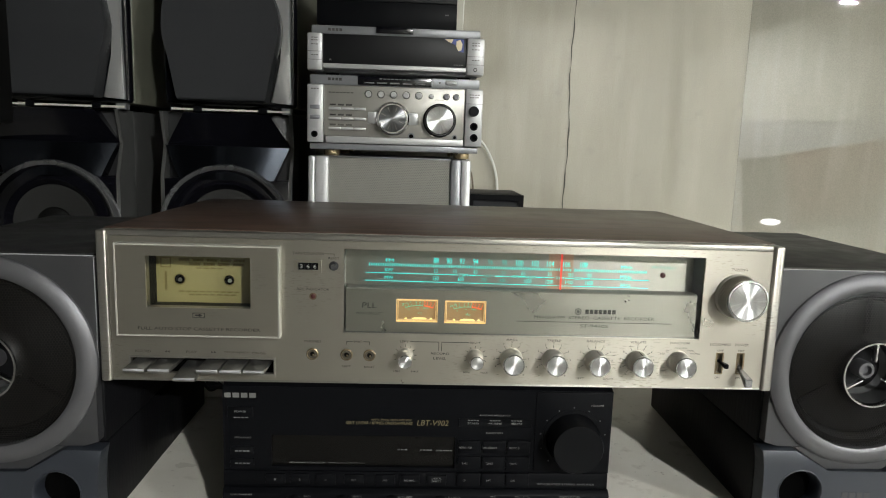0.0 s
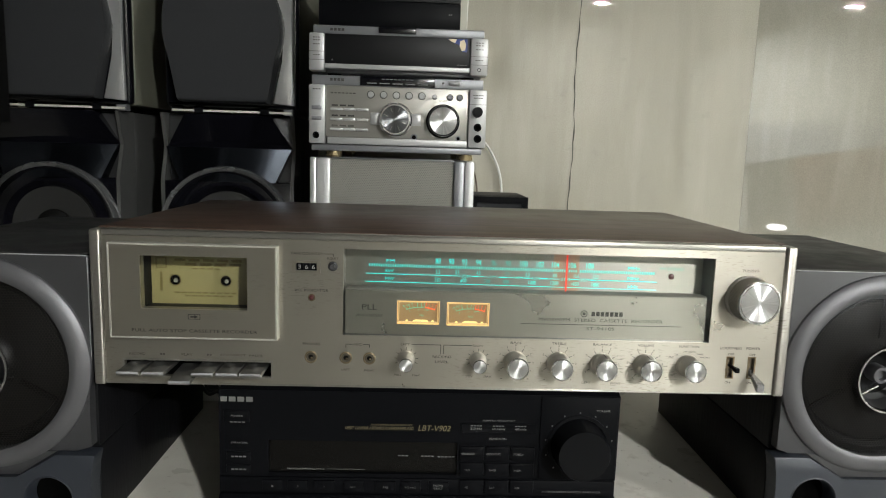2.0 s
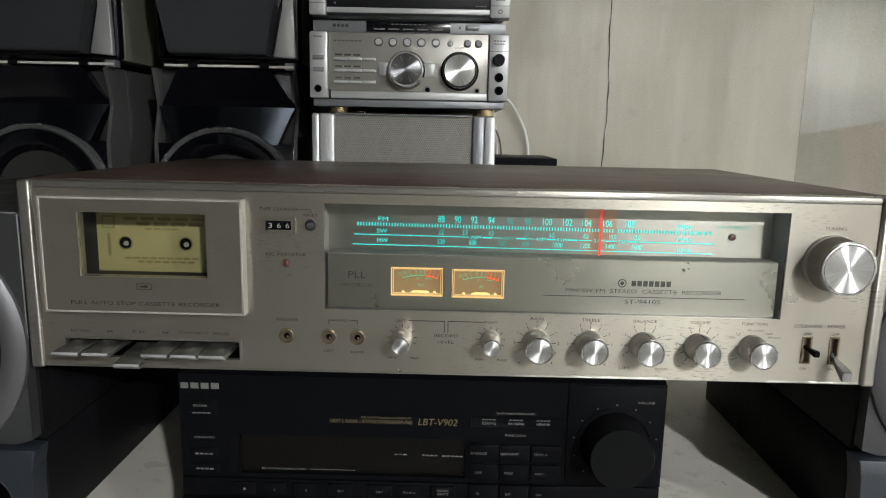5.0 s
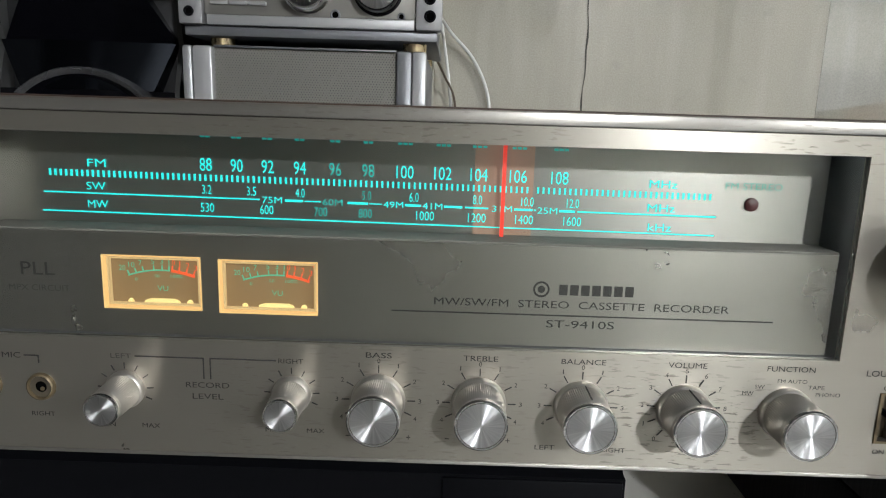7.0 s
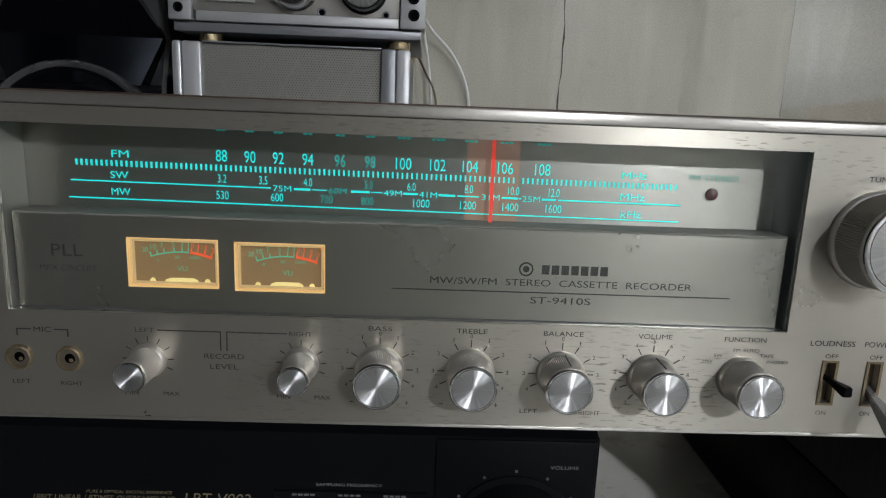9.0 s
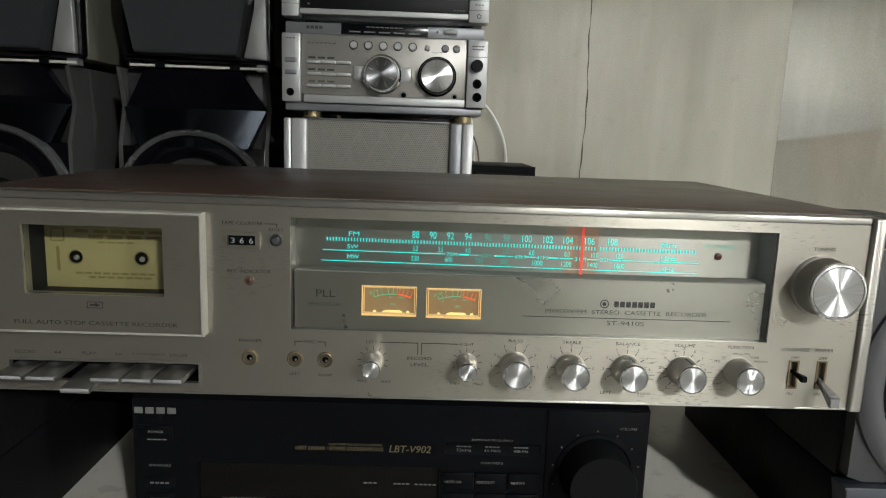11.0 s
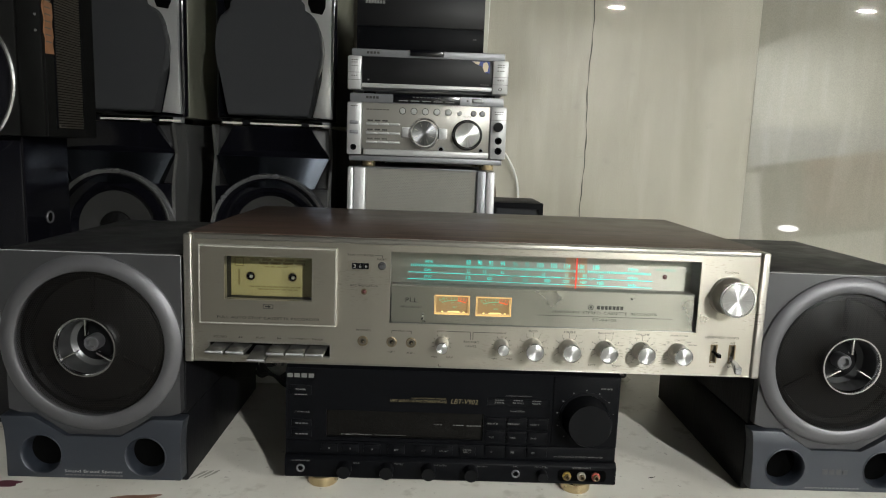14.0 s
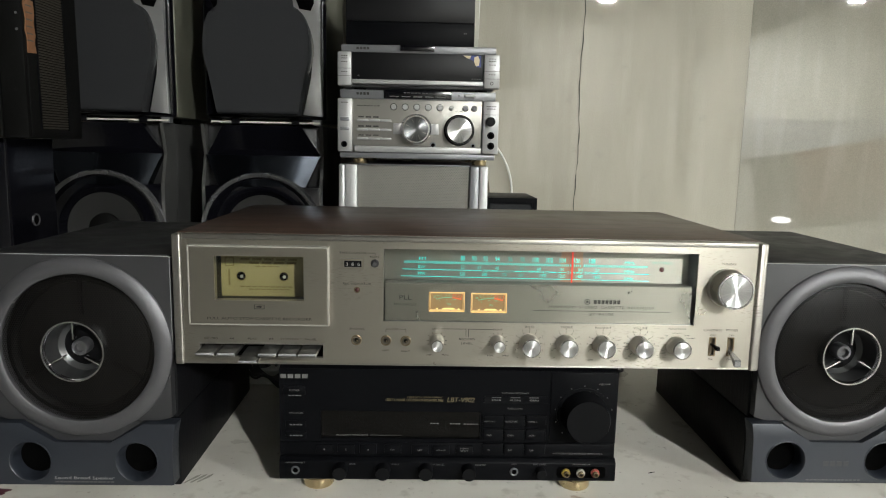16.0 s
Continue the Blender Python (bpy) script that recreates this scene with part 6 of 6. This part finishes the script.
def tower_bottom(cx):
    """Gloss black bass cabinet with a wedge-shaped nose and a silver-rimmed woofer."""
    t = thing("bass_loudspeaker", (cx, BY + 0.15, TABLE), "gloss black bass loudspeaker with silver woofer rim on worktop", "loudspeaker", group="stacked back loudspeakers")
    w = 0.1125
    part("cabinet", box(cx - w, cx + w, BY + 0.062, 0.880, TABLE, 0.4140, 0.003), TOWER_SIDE, t, "dark grey cabinet")
    part("cabinet_cheek", plate([(BY, 0.4135), (BY + 0.0618, 0.4135), (BY + 0.0618, TABLE + 0.001), (BY - 0.004, TABLE + 0.001), (BY - 0.004, 0.3000), (BY + 0.016, 0.3570)], cx + w - 0.006, cx + w, axis="x"), TOWER_SIDE, t)
    part("cabinet_cheek", plate([(BY, 0.4135), (BY + 0.0618, 0.4135), (BY + 0.0618, TABLE + 0.001), (BY - 0.004, TABLE + 0.001), (BY - 0.004, 0.3000), (BY + 0.016, 0.3570)], cx - w, cx - w + 0.006, axis="x"), TOWER_SIDE, t)
    wi = w - 0.0062
    part("baffle", box(cx - wi, cx + wi, BY + 0.0240, BY + 0.0612, 0.3002, 0.4128, 0.001), BAFFLE_GREY, t, "dark satin baffle beside the nose")
    # upper nose: narrow at the top, as wide as the cabinet at the notch
    bm = bmesh.new()
    lo = [bm.verts.new((cx + s * wi, y, 0.3575)) for s, y in ((-1, BY + 0.0235), (-1, BY + 0.016), (1, BY + 0.016), (1, BY + 0.0235))]
    hi = [bm.verts.new((cx + s * 0.0720, y, 0.4128)) for s, y in ((-1, BY + 0.0235), (-1, BY + 0.001), (1, BY + 0.001), (1, BY + 0.0235))]
    bm.faces.new(lo)
    bm.faces.new(hi[::-1])
    for q in range(4):
        bm.faces.new((lo[q], lo[(q + 1) % 4], hi[(q + 1) % 4], hi[q]))
    part("upper_wedge", bm, BLACK_GLOSS, t, "gloss black overhang")
    # lower facet: bowed outwards, wide at the notch and narrow above the woofer
    bm = bmesh.new()
    cols = []
    for i in range(13):
        u = -1 + i / 6
        bow = 0.017 * (1 - u * u)
        cols.append([bm.verts.new((cx + wi * u, BY + 0.007 - bow * 0.75, 0.3570)), bm.verts.new((cx + 0.0810 * u, BY - 0.004 - bow, 0.3000)), bm.verts.new((cx + 0.0810 * u, BY + 0.0236, 0.3000)), bm.verts.new((cx + wi * u, BY + 0.0236, 0.3570))])
    for a, b in zip(cols, cols[1:]):
        for q in range(4):
            bm.faces.new((a[q], b[q], b[(q + 1) % 4], a[(q + 1) % 4]))
    bm.faces.new(cols[0])
    bm.faces.new(cols[-1][::-1])
    part("lower_facet", bm, FACET, t, "dark metallic facet over the woofer")
    part("front", box(cx - wi, cx + wi, BY - 0.004, BY + 0.0615, TABLE + 0.002, 0.2996, 0.001), BLACK_GLOSS, t)
    cz = 0.2140
    part("woofer_rim", lathe(cx, cz, [(0.1020, BY), (0.1040, BY - 0.020), (0.1085, BY - 0.024), (0.1105, BY - 0.025), (0.1120, BY - 0.022), (0.1130, BY)], 72), SATIN_RIM, t, "silver woofer rim")
    wf = part("woofer", lathe(cx, cz, [(0.0700, BY - 0.006), (0.0690, BY - 0.008), (0.0330, BY - 0.0045), (0.0310, BY - 0.004)], 64), CONE, t, "dark grey paper cone")
    part("dust_cap", lathe(cx, cz, [(0.0312, BY - 0.004), (0.0300, BY - 0.008), (0.0180, BY - 0.014), (0, BY - 0.016)], 48), BLACK_MATT, wf)
    part("roll_surround", lathe(cx, cz, [(0.1038, BY - 0.019), (0.0970, BY - 0.0145), (0.0890, BY - 0.0160), (0.0800, BY - 0.0150), (0.0700, BY - 0.0058)], 64), BLACK_GLOSS, wf, "black rubber surround")
    return t


def tower_top(cx):
    """Satellite cabinet with a shield-shaped cloth grille in a silver frame."""
    t = thing("satellite_loudspeaker", (cx, BY + 0.15, 0.414), "black loudspeaker with shield-shaped cloth grille and silver frame", "loudspeaker", group="stacked back loudspeakers")
    w, z0, z1 = 0.1110, 0.4245, 0.8300
    part("cabinet", box(cx - w, cx + w, BY + 0.0205, 0.870, z0, z1, 0.003), CABINET_OLIVE, t, "dark olive-grey cabinet side")
    part("front_frame", box(cx - w, cx + w, BY, BY + 0.0200, z0, z1, 0.006, 3), BLACK_GLOSS, t)
    # lit right frame, rim and foot, shaded left ones: lighting set by material
    for s in (-1, 1):
        pts = [(cx + s * 0.0700, 0.4330), (cx + s * 0.1060, 0.4300), (cx + s * 0.1020, 0.5500), (cx + s * 0.1040, 0.8250), (cx + s * 0.0480, 0.8250), (cx + s * 0.0480, 0.6250), (cx + s * 0.0800, 0.6000), (cx + s * 0.0920, 0.5500), (cx + s * 0.0880, 0.5000)]
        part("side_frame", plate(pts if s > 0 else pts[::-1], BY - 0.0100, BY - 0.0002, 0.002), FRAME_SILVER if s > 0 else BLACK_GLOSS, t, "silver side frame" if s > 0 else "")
        # flat black plate, the slot's inner shade as colour
        part("slot_port", plate([(cx + s * a, z) for a, z in ((0.0600, 0.6350), (0.0660, 0.6200), (0.0860, 0.6170), (0.0920, 0.6300), (0.0920, 0.7000), (0.0600, 0.7000))][::s], BY - 0.0112, BY - 0.0098, 0.0004), SHADE_AND_SCRATCH_BLACK, t)
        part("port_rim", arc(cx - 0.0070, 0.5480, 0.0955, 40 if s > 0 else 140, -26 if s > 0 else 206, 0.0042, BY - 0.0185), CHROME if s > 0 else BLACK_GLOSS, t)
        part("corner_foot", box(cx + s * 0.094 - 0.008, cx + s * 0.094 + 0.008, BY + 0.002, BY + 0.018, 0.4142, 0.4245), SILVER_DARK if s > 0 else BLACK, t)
        part("foot", box(cx + s * 0.055 - 0.012, cx + s * 0.055 + 0.012, BY + 0.0100, BY + 0.16, 0.4142, 0.4244), BLACK, t)
        part("strip_block", box(cx + s * 0.055 - 0.007, cx + s * 0.055 + 0.007, BY - 0.0030, BY - 0.0012, 0.4146, 0.4240), BLACK, t)
    # added strip in wall colour, in place of the bright gap between the feet
    part("gap_strip", box(cx - 0.100, cx + 0.100, BY - 0.0010, BY + 0.0090, 0.4165, 0.4200), PALE_STRIP, t, "pale strip standing in for the wall seen through the gap")
    half = [(0.0725, 0.4320), (0.0780, 0.4620), (0.0860, 0.5020), (0.0925, 0.5300), (0.0940, 0.5550), (0.0900, 0.5880), (0.0780, 0.6120), (0.0570, 0.6260), (0.0545, 0.6460), (0.0545, 0.8280)]
    fine = []
    for q in range(len(half) - 2):
        p0, p1, p2, p3 = (Vector(half[min(max(q + d, 0), len(half) - 2)]) for d in (-1, 0, 1, 2))
        for u in (0.0, 0.25, 0.5, 0.75):
            fine.append(tuple(0.5 * (2 * p1 + (p2 - p0) * u + (2 * p0 - 5 * p1 + 4 * p2 - p3) * u * u + (3 * p1 - p0 - 3 * p2 + p3) * u ** 3)))
    half = fine + half[-2:]
    out = half + [(-a, z) for a, z in half[::-1]]
    bm = plate([(cx - 0.007 + a, z) for a, z in out], BY - 0.0340, BY - 0.0003, 0.0)
    front = [f for f in bm.faces if all(abs(v.co.y - (BY - 0.0340)) < 1e-5 for v in f.verts)]
    bmesh.ops.bevel(bm, geom=[e for f in front for e in f.edges], offset=0.008, segments=4, profile=0.6, affect="EDGES")
    part("cloth_grille", bm, CLOTH, t, "bulging black cloth grille", smooth=30)
    return t


tower_bottom(-0.3560)
tower_bottom(-0.6500)
tower_top(-0.3480)
tower_top(-0.6270)

# ---- dark boxes beside the front loudspeaker ----
ds = thing("black_speaker_box", (-0.7, 0.2, TABLE), "glossy black speaker box with a ringed port on its side", "speaker box")
part("cabinet", box(-0.8500, -0.5540, 0.1560, 0.2500, TABLE, 0.3805, 0.003), BLACK, ds)
part("front_panel", box(-0.8500, -0.5540, 0.1480, 0.1555, TABLE + 0.001, 0.3800, 0.002), BLACK_GLOSS, ds)
part("side_panel", box(-0.5538, -0.5520, 0.1500, 0.2495, TABLE + 0.001, 0.3800), BLACK_GLOSS, ds)
bm = lathe(0, 0, [(0.0062, 0.0), (0.0064, -0.0014), (0.0076, -0.0016), (0.0082, 0.0)], 32)
bmesh.ops.rotate(bm, cent=(0, 0, 0), matrix=Matrix.Rotation(radians(90), 3, "Z"), verts=bm.verts)
bmesh.ops.translate(bm, vec=(-0.5519, 0.2000, 0.2770), verts=bm.verts)
pt = part("port_ring", bm, GREY_RING, ds)
bm = lathe(0, 0, [(0.0063, 0.0), (0, -0.0003)], 24)
bmesh.ops.rotate(bm, cent=(0, 0, 0), matrix=Matrix.Rotation(radians(90), 3, "Z"), verts=bm.verts)
bmesh.ops.translate(bm, vec=(-0.5519, 0.2000, 0.2770), verts=bm.verts)
part("port_hole", bm, SHADE_AND_SCRATCH_BLACK, pt)

RIB_BROWN = surface("dark_brown_ribs", (0.035, 0.029, 0.022), 0.5, stain=0.3)
bb = thing("black_boombox", (-0.68, 0.2, 0.3806), "old black loudspeaker with ribbed side strip and torn orange sticker", "loudspeaker")
part("cabinet", box(-0.8500, -0.5130, 0.1390, 0.2560, 0.3810, 0.7800, 0.003), BLACK_MATT, bb)
part("front_left", box(-0.8500, -0.5420, 0.1290, 0.1388, 0.3812, 0.7795, 0.002), BLACK_MATT, bb)
part("front_right", box(-0.5415, -0.5132, 0.1310, 0.1388, 0.3812, 0.7795, 0.0012), BLACK_MATT, bb)
for i in range(64):
    part("rib", box(-0.5131, -0.5116, 0.1580, 0.2170, 0.3930 + i * 0.0032, 0.3947 + i * 0.0032), RIB_BROWN, bb, smooth=0)
for y in (0.1560, 0.2175):
    part("strip_frame", box(-0.5131, -0.5110, y, y + 0.0015, 0.3915, 0.5990), BLACK, bb)
pts = [(-0.5290, 0.5480), (-0.5270, 0.5560), (-0.5150, 0.5540), (-0.5140, 0.5400), (-0.5160, 0.5300), (-0.5140, 0.5160), (-0.5160, 0.5080), (-0.5140, 0.4960), (-0.5260, 0.4950), (-0.5255, 0.5120), (-0.5280, 0.5200), (-0.5260, 0.5330)]
part("sticker", plate([(0.1335 + (a + 0.5290) * 1.4, z - 0.016) for a, z in pts], -0.5129, -0.5112, axis="x"), STICKER, bb, "torn orange paper sticker")
for i in range(7):
    part("sticker_print", box(-0.5113, -0.5109, 0.1370, 0.1490, 0.5390 - i * 0.0078, 0.5404 - i * 0.0078), INK_WORN, bb, smooth=0)
for z in (0.5480, 0.5220, 0.5040):
    part("mark", lathe(-0.5190, z, [(0, 0.1302), (0.0015, 0.1302), (0.0015, 0.1312), (0, 0.1312)], 10), GREY_INK, bb)
part("woofer_ring", lathe(-0.6380, 0.4450, [(0.0900, 0.1289), (0.0905, 0.1260), (0.0930, 0.1250), (0.0950, 0.1265), (0.0955, 0.1289)], 64), CHROME, bb, "silver woofer ring")
part("woofer", lathe(-0.6380, 0.4450, [(0.0898, 0.1285), (0.080, 0.1270), (0.03, 0.1282), (0, 0.1270)], 48), BLACK_GLOSS, bb)

# ---- things behind the camera that the gloss wall mirrors ----
pb = thing("poster_board", (3.7, -3.57, -0.9), "faded brown poster board standing behind the counter", "poster board")
part("board", plate([(3.38, -0.228), (4.163, -0.126), (4.196, 0.546), (3.25, 0.390)], -3.58, -3.56), POSTER, pb)
part("grey_end", plate([(2.979, -0.280), (3.377, -0.228), (3.247, 0.390), (2.898, 0.335)], -3.58, -3.56), POSTER_GREY, pb, "grey end of the poster")
part("header", plate([(2.898, 0.339), (4.20, 0.550), (4.24, 0.692), (2.750, 0.683), (2.770, 0.300)], -3.58, -3.56), surface("grey_header", (0.19, 0.19, 0.197), 0.6, stain=0.2, stain_scale=3), pb, "grey header strip")
for bx0 in (3.0, 4.1):
    part("leg", box(bx0, bx0 + 0.04, -3.598, -3.581, -0.9, 0.1), BEAM, pb)
structure("beam", plate([(2.081, 1.18), (2.195, 1.14), (3.24, 1.550), (3.24, 1.559), (2.68, 1.559), (2.614, 1.517), (2.081, 1.241)], -3.36, -3.30), BEAM, "dark slanting beam under the ceiling", "beam")
structure("post", box(2.085, 2.205, -3.36, -3.30, -0.9, 1.176), BEAM, "dark upright post under the beam", "post")

wsp = thing("wall_loudspeaker", (0.805, -3.6, 0.99), "grey loudspeaker with two ringed woofers hung on the wall", "loudspeaker")
part("cabinet", box(0.682, 0.924, -3.599, -3.475, 0.995, 1.385, 0.006), surface("grey_speaker_cabinet", (0.20, 0.20, 0.19), 0.5, stain=0.2), wsp)
for wz in (1.300, 1.090):
    part("woofer_ring", lathe(0.812, wz, [(0.060, -3.476), (0.062, -3.484), (0.072, -3.486), (0.076, -3.476)], 40), WHITE_CABLE, wsp)
    part("woofer_cone", lathe(0.812, wz, [(0.061, -3.478), (0.030, -3.4765), (0.0, -3.480)], 40), CONE, wsp)
part("tweeter_ring", lathe(0.815, 1.198, [(0.018, -3.476), (0.020, -3.482), (0.026, -3.482), (0.028, -3.476)], 32), SILVER, wsp)

# known only as a bright spot in the wall; lamp form and stand added
stl = thing("standing_lamp", (3.15, -3.50, -0.9), "small lit lamp for a bright mirrored spot, on an added stand", "lamp")
part("base", lathe(3.15, -3.50, [(0, -0.9), (0.11, -0.9), (0.11, -0.885), (0.02, -0.875), (0, -0.875)], 32, axis="z"), BEAM, stl)
part("pole", lathe(3.15, -3.50, [(0, -0.8745), (0.010, -0.8745), (0.010, -0.246), (0, -0.246)], 14, axis="z"), BEAM, stl)
part("shade", plate([(3.155 + 0.085 * math.cos(a * math.pi / 10), -0.215 + 0.029 * math.sin(a * math.pi / 10)) for a in range(20)], -3.520, -3.480, 0.004), glow("lamp_shade_light", (1.0, 1.0, 0.97), 9.0), stl, "glowing white shade")

right = copy_thing(left, pose(0.4070, 0.177, TABLE))
BASE[right.name] = Vector((0.4070, 0.177, TABLE))
bars(right, 0.4085, 0.0440, 0.0300, 0.0058, 0.0110, GREY_PLASTIC, 4, "maker_plate")

flush_texts()
